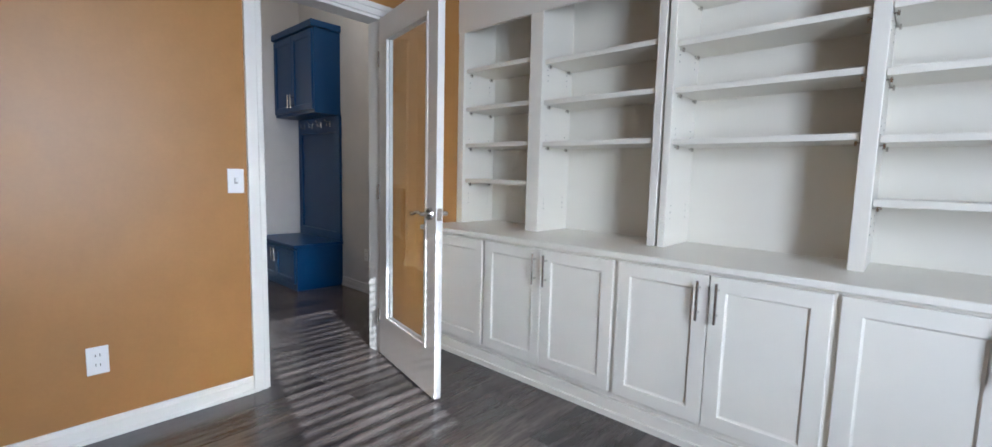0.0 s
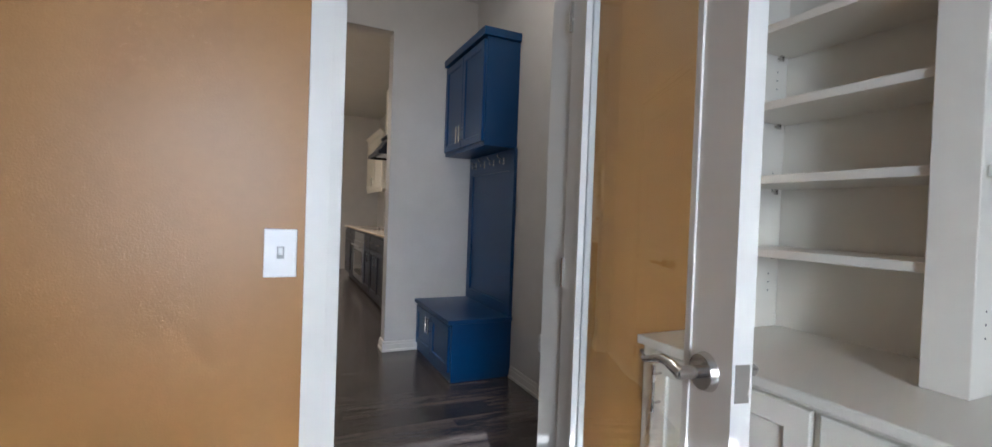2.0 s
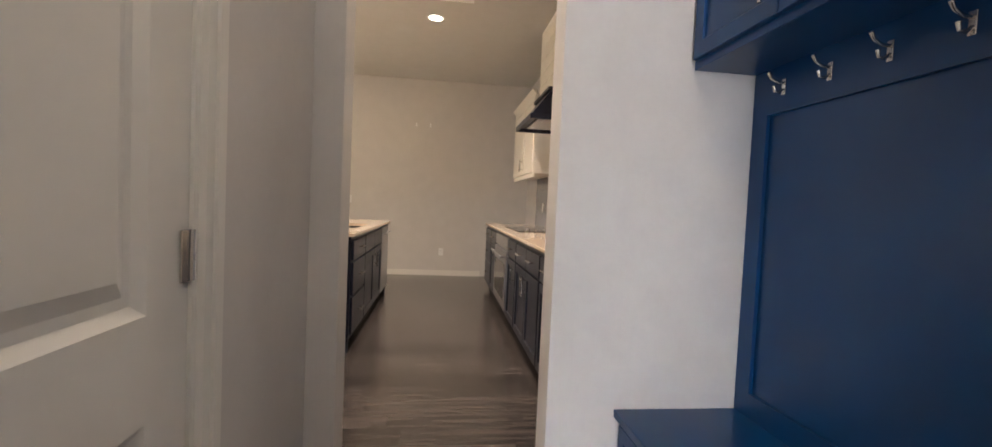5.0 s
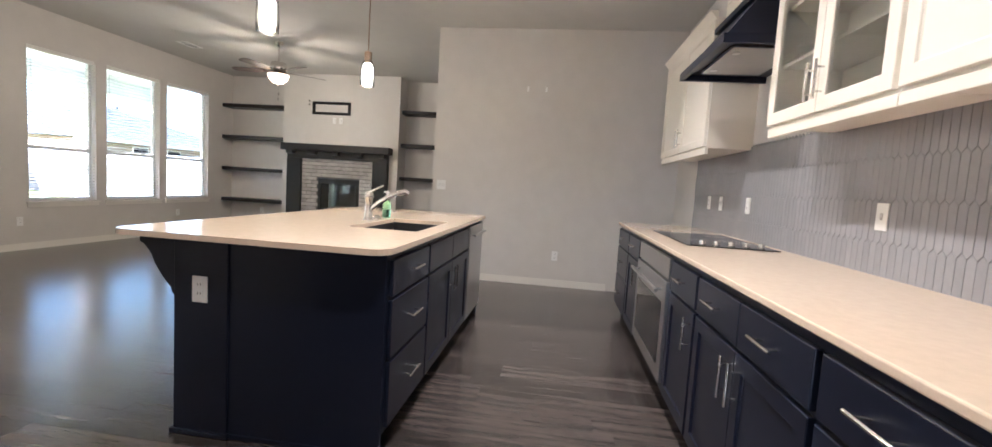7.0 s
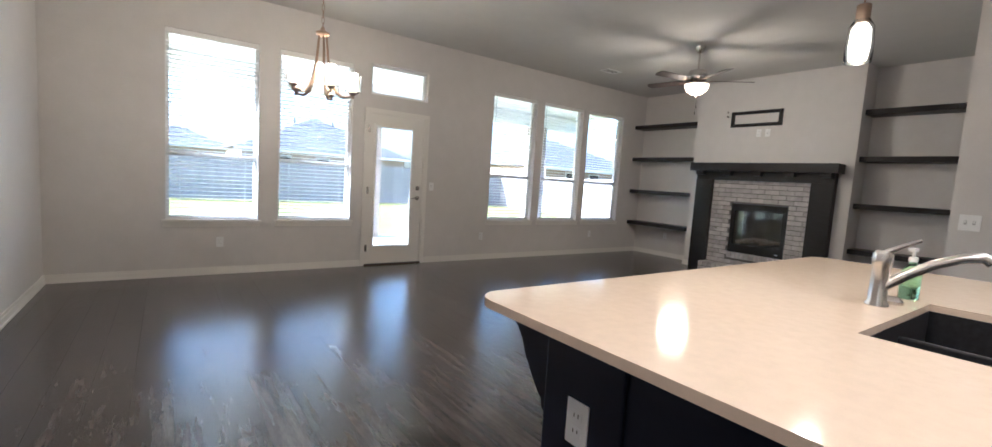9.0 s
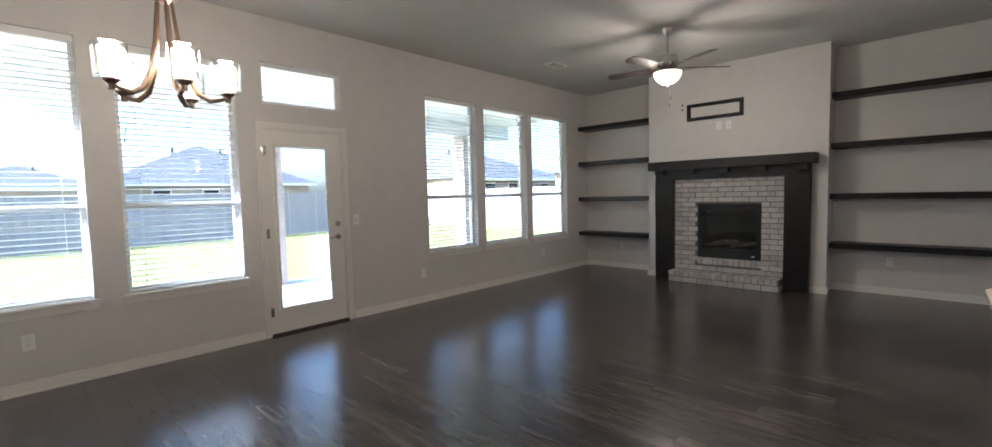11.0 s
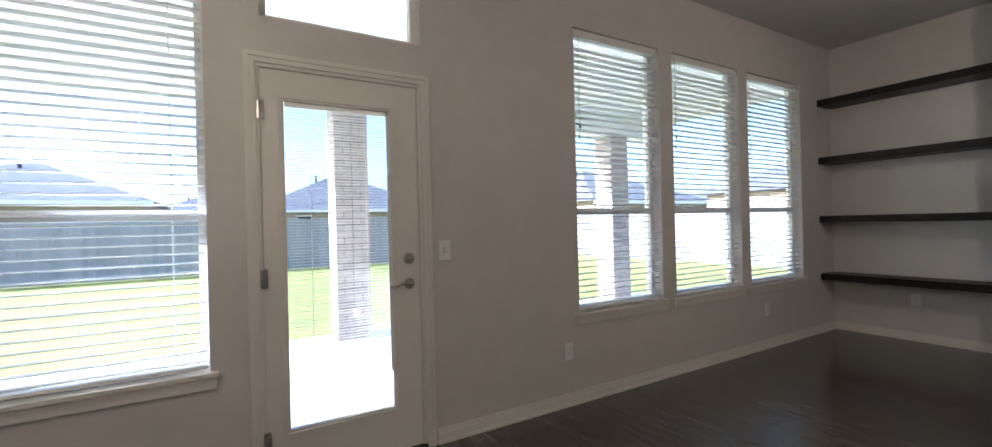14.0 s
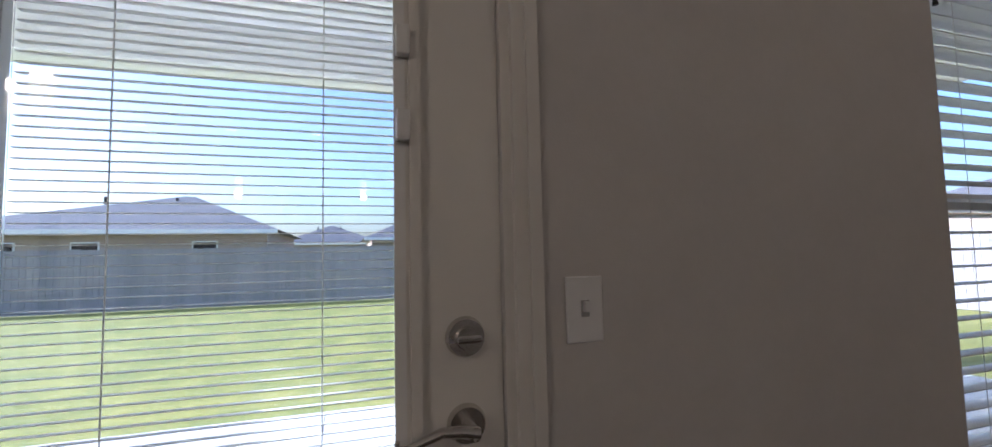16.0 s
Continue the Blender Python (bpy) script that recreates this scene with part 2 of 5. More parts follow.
def wall_mesh(axis, c0, c1, a0, a1, z0, z1, holes=()):
    """A wall of thickness c0..c1 across axis, from a0 to a1 along it, with holes (a, a, z, z) right through."""
    bm = bmesh.new()
    cuts_a = sorted({a0, a1, *[v for h in holes for v in h[:2]]})
    cuts_z = sorted({z0, z1, *[v for h in holes for v in h[2:]]})
    for p, q in zip(cuts_a, cuts_a[1:]):
        run = None
        for r, s in zip(cuts_z, cuts_z[1:]):
            inside = any(h[0] < (p + q) / 2 < h[1] and h[2] < (r + s) / 2 < h[3] for h in holes)
            if not inside:
                run = (run[0], s) if run else (r, s)
            if (inside or s == z1) and run:
                bx(bm, *((c0, c1, p, q) if axis == "x" else (p, q, c0, c1)), *run)
                run = None
    return bm


# ---- rooms ----
H = 3.10
WY = -4.90      # window wall
KX = -5.10      # kitchen face of the wall behind the mudroom
BY = 3.22       # backsplash wall
FX = -10.80     # far kitchen wall
NX = -13.92     # living room niche back
WINS = [(-6.93, -6.05), (-8.01, -7.14), (-11.08, -10.20), (-12.17, -11.24), (-13.26, -12.31)]
WZ0, WZ1, RAIL = 0.62, 2.62, 1.33
DOOR = (-9.05, -8.215, 0.0, 2.055)
TRANS = (-9.06, -8.24, 2.28, 2.68)
setting("floor", bx(box(-14.2, -4.95, -5.04, 3.34, -0.12, -0.004), -4.95, 1.72, -1.92, 3.34, -0.12, -0.004), SUBFLOOR, "dark wood-look plank floor through the house", "floor")
setting("ceiling", bx(box(-14.2, -4.95, -5.04, 3.34, H, H + 0.1), -4.95, 1.72, -1.92, 3.34, H, H + 0.1), CEIL, "pale textured ceiling over all rooms", "ceiling")
holes = [(a, b, WZ0, WZ1) for a, b in WINS] + [DOOR, TRANS]
setting("wall_south", wall_mesh("y", WY - 0.14, WY, -14.2, KX + 0.14, 0, H, holes), GREIGE, "greige painted wall with five windows and a patio door", "wall")
setting("wall_kitchen_north", wall_mesh("y", BY, BY + 0.12, FX - 0.12, KX + 0.15, 0, H), GREIGE, "greige kitchen wall behind the counter", "wall")
setting("wall_kitchen_west", wall_mesh("x", FX - 0.12, FX, 0.27, BY, 0, H), GREIGE, "plain greige wall at the end of the kitchen", "wall")
setting("wall_living_north", wall_mesh("y", 0.27, 0.39, -14.2, FX - 0.12, 0, H), GREIGE, "greige living room side wall", "wall")
setting("wall_living_west", wall_mesh("x", NX - 0.14, NX, WY, 0.27, 0, H), GREIGE, "greige niche wall behind floating shelves", "wall")
BR = (-3.50, -1.18)
FB = (-2.73, -1.90, 0.36, 1.14)
setting("chimney_breast", wall_mesh("x", NX, -13.50, BR[0], BR[1], 0, H, [FB]), GREIGE, "greige chimney breast that juts between two niches", "wall")
# wall between mudroom and kitchen, with its opening
OPEN = (1.50, 2.24)
setting("wall_kitchen_east", wall_mesh("x", KX, -4.95, WY, BY, 0, H, [(*OPEN, -1, 2.70)]), GREIGE, "greige wall with the opening from mudroom to kitchen", "wall")
# mudroom
HY0, HY1 = 1.40, 2.99
CL = (-4.24, -3.00, -1, 2.045)
RD = (-3.31, -2.48, -1, 2.045)
setting("wall_mudroom_south", wall_mesh("y", HY0 - 0.12, HY0, -4.95, -2.32, 0, H, [CL]), GREIGE, "greige mudroom wall with double closet doors", "wall")
setting("wall_mudroom_north", wall_mesh("y", HY1, HY1 + 0.12, -4.95, -2.38, 0, H, [RD]), GREIGE, "greige mudroom wall behind the bench", "wall")
# study
SD = (1.545, 2.255, -1, 2.05)
setting("wall_study_west", wall_mesh("x", -2.32, -2.26, -1.8, 3.22, 0, H, [SD]), ORANGE, "ochre painted study wall with a doorway", "wall")
setting("wall_mudroom_east", wall_mesh("x", -2.38, -2.32, 1.28, 3.11, 0, H, [SD]), GREIGE, "greige back of the study wall", "wall")
setting("wall_study_north", wall_mesh("y", 3.20, 3.32, -2.26, 1.60, 0, H), ORANGE, "ochre wall behind the bookcase", "wall")
setting("wall_study_south", wall_mesh("y", -1.92, -1.8, -2.32, 1.72, 0, H), ORANGE, "ochre study wall", "wall")
SW = (0.60, 1.32, 0.62, 2.42)
setting("wall_study_east", wall_mesh("x", 1.60, 1.72, -1.8, 3.32, 0, H, [SW]), ORANGE, "ochre study wall with a window", "wall")
# closed spaces behind doors
setting("wall_closet_back", box(-4.95, -2.32, 0.5, 0.6, 0, H), GREIGE, "plain closet back wall", "wall")


def baseboard(x0, y0, x1, y1, nx, ny, h=0.085):
    """A stepped baseboard along a wall face, its front towards (nx, ny)."""
    bm = bmesh.new()
    for d, z0, z1 in ((0.014, 0, h * 0.72), (0.009, h * 0.72, h), (0.021, 0, 0.018)):
        bx(bm, min(x0, x1) + min(0, nx * d), max(x0, x1) + max(0, nx * d), min(y0, y1) + min(0, ny * d), max(y0, y1) + max(0, ny * d), z0, z1)
    return setting("baseboard", bm, TRIM, "white stepped baseboard along the wall", "baseboard")


for a in ((-5.1, WY, -8.16, WY, 0, 1), (-9.11, WY, -13.92, WY, 0, 1), (NX, WY, NX, -3.5, 1, 0), (-13.50, -3.52, -13.50, -3.34, 1, 0),
          (-13.50, -1.36, -13.50, -1.16, 1, 0), (NX, -1.18, NX, 0.27, 1, 0), (FX, 0.25, FX, 2.5, 1, 0), (FX, 0.27, NX, 0.27, 0, -1),
          (KX, WY, KX, 0.05, -1, 0), (-4.95, 2.22, -4.95, 2.52, 1, 0), (-5.12, 2.24, -4.93, 2.24, 0, -1), (-5.12, 1.50, -4.93, 1.50, 0, 1), (-4.95, 1.40, -4.95, 1.52, 1, 0),
          (-4.95, HY0, -4.30, HY0, 0, 1), (-2.94, HY0, -2.38, HY0, 0, 1), (-4.05, HY1, -3.37, HY1, 0, -1), (-2.26, -1.8, -2.26, 1.48, 1, 0),
          (-2.38, HY0, -2.38, 1.48, -1, 0), (-2.38, 2.32, -2.38, HY1, -1, 0), (-2.26, -1.8, 1.6, -1.8, 0, 1), (1.6, -1.8, 1.6, 2.5, -1, 0)):
    baseboard(*a)


def casing(axis, face, out, a0, a1, top, w=0.062, foot=0.0):
    """Door casing on a wall face; out is +1 or -1, the way it stands proud."""
    bm = bmesh.new()
    for d, g0, g1 in ((0.012, 0.001, w), (0.019, w * 0.55, w + 0.002), (0.015, -0.001, 0.012)):
        for s0, s1, z0, z1 in ((a0 - g1, a0 - g0, foot, top + g1), (a1 + g0, a1 + g1, foot, top + g1), (a0 - g0, a1 + g0, top + g0, top + g1)):
            c = (face, face + out * d)
            bx(bm, *((c[0], c[1], s0, s1) if axis == "x" else (s0, s1, c[0], c[1])), z0, z1)
    return setting("trim", bm, TRIM, "white stepped door casing", "door casing")


def jamb(axis, c0, c1, a0, a1, top, t=0.018):
    bm = bmesh.new()
    for s0, s1, z0, z1 in ((a0, a0 + t, 0, top), (a1 - t, a1, 0, top), (a0 + t, a1 - t, top - t, top)):
        bx(bm, *((c0, c1, s0, s1) if axis == "x" else (s0, s1, c0, c1)), z0, z1)
    return setting("trim", bm, TRIM, "white door jamb lining", "door jamb")


casing("x", -2.26, 1, SD[0], SD[1], SD[3])
casing("x", -2.38, -1, SD[0], SD[1], SD[3])
jamb("x", -2.383, -2.257, SD[0], SD[1], SD[3])
casing("y", HY0, 1, CL[0], CL[1], CL[3])
jamb("y", HY0 - 0.12, HY0 + 0.002, CL[0], CL[1], CL[3])
casing("y", HY1, -1, RD[0], RD[1], RD[3])
jamb("y", HY1 - 0.002, HY1 + 0.12, RD[0], RD[1], RD[3])
casing("y", WY, 1, DOOR[0], DOOR[1], DOOR[3], 0.045)
jamb("y", WY - 0.14, WY + 0.002, DOOR[0], DOOR[1], DOOR[3])
setting("trim", box(DOOR[0], DOOR[1], WY - 0.14, WY + 0.01, 0, 0.022, 0.004), PINE, "dark door threshold", "threshold")


# ---- cabinets ----
def handle(parent, x, z, face, out, length, upright=True):
    """A nickel bar pull on a door or drawer that faces out (-1 or 1 along y)."""
    bm = bmesh.new()
    y = face + out * 0.032
    d = Vector((0, 0, length / 2)) if upright else Vector((length / 2, 0, 0))
    c = Vector((x, y, z))
    cyl(bm, c - d, c + d, 0.006, seg=10)
    for s in (-0.62, 0.62):
        cyl(bm, c + s * d, c + s * d - Vector((0, out * 0.032, 0)), 0.0045, seg=8)
    return part("handle", bm, STEEL, parent, "brushed nickel bar handle", smooth=True)


def shaker(name, parent, x0, x1, z0, z1, face, out, material, rail=0.062, flat=False, glass=False):
    """A shaker door or drawer front, 20 mm thick, with a recessed panel."""
    f0, f1, fp = face, face + out * 0.02, face + out * 0.010
    if flat:
        return part(name, box(x0, x1, f0, f1, z0, z1, 0.004, 2), material, parent)
    bm = bmesh.new()
    r, e_ = rail, 0.0025
    steps = [(0, f0), (0, f1 - out * e_), (e_, f1), (r - e_, f1), (r, f1 - out * e_)]
    steps += [(r, f0)] if glass else [(r, fp + out * 0.004), (r + 0.006, fp)]
    rings = [[bm.verts.new((X, y, Z)) for X, Z in ((x0 + o, z0 + o), (x1 - o, z0 + o), (x1 - o, z1 - o), (x0 + o, z1 - o))] for o, y in steps]
    for u, v in zip(rings, rings[1:] + ([rings[0]] if glass else [])):
        for k in range(4):
            bm.faces.new((u[k], u[(k + 1) % 4], v[(k + 1) % 4], v[k]))
    if not glass:
        bm.faces.new(rings[-1]), bm.faces.new(rings[0][::-1])
    d = part(name, bm, material, parent)
    if glass:
        part("pane", box(x0 + rail, x1 - rail, f0 + out * 0.007, f0 + out * 0.011, z0 + rail, z1 - rail), GLASS, d, "clear glass pane")
    return d


# ---- study bookcase ----
CF, CT = 2.58, 0.80          # cabinet face, counter height
cuts = [-2.255, -1.685, -0.832, -0.001, 0.85, 1.595]
for i, (a, b) in enumerate(zip(cuts, cuts[1:])):
    cab = thing("base_cabinet", ((a + b) / 2, 2.9, 0), "cream painted shaker base cabinet below the bookcase", "cabinet", "study base cabinets")
    bm = bx(bmesh.new(), a, b, CF, 3.20, 0.09, CT - 0.03)
    part("body", bm, CREAM, cab)
    part("plinth", bx(bx(bmesh.new(), a, b, CF - 0.012, 3.20, 0, 0.085), a, b, CF - 0.024, CF - 0.012, 0, 0.03), CREAM, cab)
    m = (a + b) / 2
    g = 0.012
    if i == 0:
        d = shaker("door", cab, a + 0.06, b - 0.01, 0.12, CT - 0.045, CF, -1, CREAM)
        handle(d, a + 0.1, 0.65, CF - 0.02, -1, 0.15)
    else:
        for p, q, hx in ((a + g, m - 0.002, m - 0.036), (m + 0.002, b - g, m + 0.036)):
            d = shaker("door", cab, p, q, 0.12, CT - 0.045, CF, -1, CREAM)
            handle(d, hx, 0.65, CF - 0.02, -1, 0.165)
top = thing("countertop", (0, 2.9, CT - 0.03), "glossy cream painted bookcase counter", "countertop")
part("slab", box(-2.256, 1.598, CF - 0.035, 3.199, CT - 0.03, CT, 0.005), CREAM, top)
hutch = thing("bookcase", (0, 3.0, CT), "cream built-in bookcase with empty adjustable shelves", "bookcase")
PF, PB, HT = 2.87, 3.198, 2.62
part("back_panel", box(-2.25, 1.59, PB - 0.012, PB, CT, HT), CREAM, hutch)
posts = [(-2.256, -2.20), (-1.625, -1.53), (-0.83, -0.79), (-0.775, -0.74), (-0.01, 0.045), (0.79, 0.85), (1.54, 1.597)]
for a, b in posts:
    part("upright", box(a, b, PF, PB - 0.012, CT, HT, 0.003), CREAM, hutch)
bm = bmesh.new()
bx(bm, -2.256, -0.79, PF - 0.004, PF + 0.02, 2.10, HT)
bx(bm, -0.775, 1.597, PF - 0.016, PF + 0.02, 2.28, HT)
part("fascia", bm, CREAM, hutch)
part("crown", prism([(PF - 0.02, HT - 0.1), (PF - 0.02, HT), (PF - 0.09, HT)], "x", -2.256, 1.597), CREAM, hutch)
bays = [(-2.20, -1.625, (1.095, 1.34, 1.587, 1.845)), (-1.53, -0.83, (1.33, 1.575, 1.812)), (-0.74, -0.01, (1.318, 1.565, 1.785, 2.03)), (0.045, 0.79, (1.065, 1.305, 1.55, 1.79)), (0.85, 1.54, (1.065, 1.305, 1.55, 1.79))]
for a, b, zs in bays:
    for z in zs:
        s = part("shelf", box(a + 0.003, b - 0.003, PF + 0.02, PB - 0.014, z - 0.014, z + 0.014, 0.003), CREAM, hutch)
        for x in (a, b):
            w = 1 if x == a else -1
            for y in (PF + 0.06, PB - 0.07):
                bm = rod((x, y, z - 0.022), (x + w * 0.02, y, z - 0.022), 0.004, seg=8)
                bx(bm, x + w * 0.012, x + w * 0.02, y - 0.008, y + 0.008, z - 0.034, z - 0.0145)
                part("shelf_pin", bm, STEEL, s, "nickel shelf pin")
    bm = bmesh.new()
    for x in (a + 0.0004, b - 0.0004):
        for y in (PF + 0.06, PB - 0.07):
            for k in range(36):
                z = 0.94 + k * 0.032
                w = 0.0006
                if k % 12 < 3:
                    cyl(bm, (x - w, y, z), (x + w, y, z), 0.003, seg=6)
    tagged(part("peg_holes", bm, SLOT, hutch), kind="stuff")


# ---- plates ----
def plate(kind, x, y, z, nx, ny, gang=1):
    """A switch or outlet plate on a wall face with the normal (nx, ny)."""
    w, h = (0.036 if gang == 1 else 0.058), 0.058
    def b(a0, a1, z0, z1, d0, d1, bev=0.0):
        if nx:
            return box(x + nx * d0, x + nx * d1, y + a0, y + a1, z + z0, z + z1, bev)
        return box(x + a0, x + a1, y + ny * d0, y + ny * d1, z + z0, z + z1, bev)
    th = thing(kind, (x, y, z), "white plastic %s plate screwed to the wall" % ("light switch" if kind == "light_switch" else "outlet"), "switch" if kind == "light_switch" else "outlet")
    part("plate", b(-w, w, -h, h, 0, 0.006, 0.002), PLASTIC, th)
    if kind == "light_switch":
        for k in range(gang):
            o = 0 if gang == 1 else (-0.023 + 0.046 * k)
            part("toggle", b(o - 0.005, o + 0.005, -0.004, 0.014, 0.006, 0.016, 0.001), PLASTIC, th)
            part("toggle_slot", b(o - 0.008, o + 0.008, -0.013, 0.016, 0.006, 0.0066), GROUT, th)
    else:
        for s in (-0.02, 0.02):
            r = part("receptacle", b(-0.017, 0.017, s - 0.014, s + 0.014, 0.006, 0.0085, 0.0012), PLASTIC, th)
            for o in (-0.007, 0.007):
                part("slot", b(o - 0.0014, o + 0.0014, s - 0.002, s + 0.008, 0.0085, 0.0089), SLOT, r)
    return th


plate("light_switch", -2.26, 1.428, 1.078, 1, 0)
plate("outlet", -2.26, 0.885, 0.338, 1, 0)
plate("light_switch", -3.437, HY1, 1.09, 0, -1)
plate("outlet", -3.622, HY1, 0.36, 0, -1)
plate("light_switch", -9.18, WY, 1.11, 0, 1)
plate("outlet", -10.09, WY, 0.37, 0, 1)
plate("outlet", -6.55, WY, 0.37, 0, 1)
plate("outlet", -12.55, WY, 0.37, 0, 1)
plate("light_switch", FX, 0.38, 1.17, 1, 0, 2)
plate("outlet", FX, 1.86, 0.38, 1, 0)
plate("outlet", NX, -4.2, 0.40, 1, 0)
plate("outlet", NX, -0.6, 0.40, 1, 0)
plate("outlet", -13.50, -2.46, 2.24, 1, 0)
plate("light_switch", -13.50, -2.33, 2.24, 1, 0)
for px in (-9.50, -9.20, -8.64):
    plate("outlet" if px != -9.20 else "light_switch", px, BY - 0.0105, 1.165, 0, -1)
plate("light_switch", -7.25, BY - 0.0105, 1.165, 0, -1)


# ---- doors ----
def lever(parent, x, y, z, nx, ny, tx, ty):
    """A nickel lever; (nx, ny) points off the door face, (tx, ty) is the way the lever points."""
    n, t = Vector((nx, ny, 0)), Vector((tx, ty, 0))
    c = Vector((x, y, z))
    bm = rod(c, c + n * 0.012, 0.033, 0.029, 24)
    cyl(bm, c + n * 0.012, c + n * 0.055, 0.011, seg=14)
    h = part("lever", bm, STEEL, parent, "brushed nickel lever with a curled end", smooth=True)
    pts = [c + n * 0.05 + t * s + Vector((0, 0, d)) for s, d in ((-0.008, 0), (0.02, 0.006), (0.05, 0.008), (0.08, -0.002), (0.105, -0.010), (0.118, -0.004), (0.116, 0.005))]
    part("lever_arm", tube(pts, [0.010, 0.010, 0.008, 0.007, 0.006, 0.005, 0.004]), STEEL, h, smooth=True)
    return h


def hinges(parent, x, y, dx, dy, zs):
    for z in zs:
        bm = rod((x, y, z - 0.045), (x, y, z + 0.045), 0.007, seg=10)
        bx(bm, x - 0.002 + min(0, dx * 0.03), x + 0.002 + max(0, dx * 0.03), y - 0.002 + min(0, dy * 0.03), y + 0.002 + max(0, dy * 0.03), z - 0.045, z + 0.045)
        part("hinge", bm, STEEL, parent, "nickel butt hinge")


# study french door, half open into the study
fd = thing("french_door", (0, 0, 0), "white french door with one full glass pane, standing open", "door")
W_, T_, Z_ = 0.732, 0.036, 2.03
bm = bmesh.new()
for a, b, c, d in ((0, 0.10, 0.012, Z_), (W_ - 0.10, W_, 0.012, Z_), (0.10, W_ - 0.10, 0.012, 0.25), (0.10, W_ - 0.10, Z_ - 0.125, Z_)):
    bx(bm, a, b, -T_ / 2, T_ / 2, c, d)
leaf = part("leaf", bm, TRIM, fd)
bm = bmesh.new()
for s in (-1, 1):
    for a, b, c, d in ((0.10, 0.115, 0.25, Z_ - 0.125), (W_ - 0.115, W_ - 0.10, 0.25, Z_ - 0.125), (0.115, W_ - 0.115, 0.25, 0.265), (0.115, W_ - 0.115, Z_ - 0.14, Z_ - 0.125)):
        bx(bm, a, b, s * 0.004, s * 0.022, c, d)
part("glazing_bead", bm, TRIM, leaf)
pane = part("pane", box(0.10, W_ - 0.10, -0.003, 0.003, 0.25, Z_ - 0.125), GLASS, leaf, "clear glass pane")
pane.visible_shadow = False
lever(fd, W_ - 0.06, -T_ / 2, 0.94, 0, -1, -1, 0)
lever(fd, W_ - 0.06, T_ / 2, 0.94, 0, 1, -1, 0)
part("latch_plate", box(W_ - 0.0005, W_ + 0.0015, -0.013, 0.013, 0.91, 0.97, 0.0005), STEEL, fd)
hinges(fd, 0.0, -T_ / 2 - 0.004, 0, 0, (0.25, 1.02, 1.8))
fd.matrix_world = pose(-2.235, 2.238, 0, 0, 0, -12.4)


def panel_door(x0, x1, face, out, z1, label, lever_at=None, lev_dir=1, hinge_side=None, name="panel_door"):
    """A moulded two-panel door in the plane of its wall; its front faces out along y."""
    th = thing(name, ((x0 + x1) / 2, face, 0), label, "door")
    bm = bmesh.new()
    b = face - out * 0.035
    s, r = 0.115, 0.12
    panels = ((x0 + s, x1 - s, 0.24, 0.81), (x0 + s, x1 - s, 0.98, z1 - 0.12))
    for a, c, d, f in ((x0, x0 + s, 0.01, z1), (x1 - s, x1, 0.01, z1), (x0 + s, x1 - s, 0.01, 0.24), (x0 + s, x1 - s, 0.81, 0.98), (x0 + s, x1 - s, z1 - 0.12, z1)):
        bx(bm, a, c, b, face, d, f)
    part("leaf", bm, TRIM, th)
    for a, c, d, f in panels:
        bm = bmesh.new()
        q = [(0, 0.0), (0.018, -0.013), (0.034, -0.013), (0.06, -0.003)]
        rings = []
        for o, y in q:
            rings.append([bm.verts.new((X, face + out * y, Z)) for X, Z in ((a + o, d + o), (c - o, d + o), (c - o, f - o), (a + o, f - o))])
        for u, v in zip(rings, rings[1:]):
            for k in range(4):
                bm.faces.new((u[k], u[(k + 1) % 4], v[(k + 1) % 4], v[k]))
        bm.faces.new(rings[-1])
        part("panel", bm, TRIM, th)
    if lever_at is not None:
        lever(th, lever_at, face, 0.93, 0, out, lev_dir, 0)
    if hinge_side is not None:
        hinges(th, hinge_side, face + out * 0.004, 1 if hinge_side < (x0 + x1) / 2 else -1, 0, (0.22, 1.06, 1.83))
    return th


mid = (CL[0] + CL[1]) / 2
panel_door(CL[0] + 0.02, mid - 0.0015, HY0 - 0.004, 1, 2.025, "white moulded two-panel closet door, closed", mid - 0.06, -1, CL[0] + 0.019)
panel_door(mid + 0.0015, CL[1] - 0.02, HY0 - 0.004, 1, 2.025, "white moulded two-panel closet door, closed", mid + 0.06, 1, CL[1] - 0.019)
panel_door(RD[0] + 0.02, RD[1] - 0.02, HY1 + 0.004, -1, 2.025, "white moulded two-panel mudroom door, closed", RD[0] + 0.075, 1, RD[1] - 0.019)
ds = thing("door_stop", (-4.75, HY0 + 0.014, 0.06), "nickel spring door stop on the baseboard", "door stop")
part("spring", rod((-4.75, HY0 + 0.014, 0.06), (-4.75, HY0 + 0.085, 0.06), 0.006, seg=10), STEEL, ds)
part("tip", rod((-4.75, HY0 + 0.085, 0.06), (-4.75, HY0 + 0.097, 0.06), 0.009, seg=12), PLASTIC, ds)

# patio door
pd = thing("patio_door", (-8.63, WY, 0), "white exterior door with a full glass pane and built-in blinds, closed", "door")
x0, x1, f = DOOR[0] + 0.02, DOOR[1] - 0.02, WY - 0.012
g0, g1, gz0, gz1 = -8.862, -8.34, 0.27, 1.885
bm = bmesh.new()
for a, b, c, d in ((x0, g0 - 0.03, 0.022, 2.035), (g1 + 0.03, x1, 0.022, 2.035), (g0 - 0.03, g1 + 0.03, 0.022, gz0 - 0.03), (g0 - 0.03, g1 + 0.03, gz1 + 0.03, 2.035)):
    bx(bm, a, b, f - 0.044, f, c, d)
leaf = part("leaf", bm, TRIM, pd)
bm = bmesh.new()
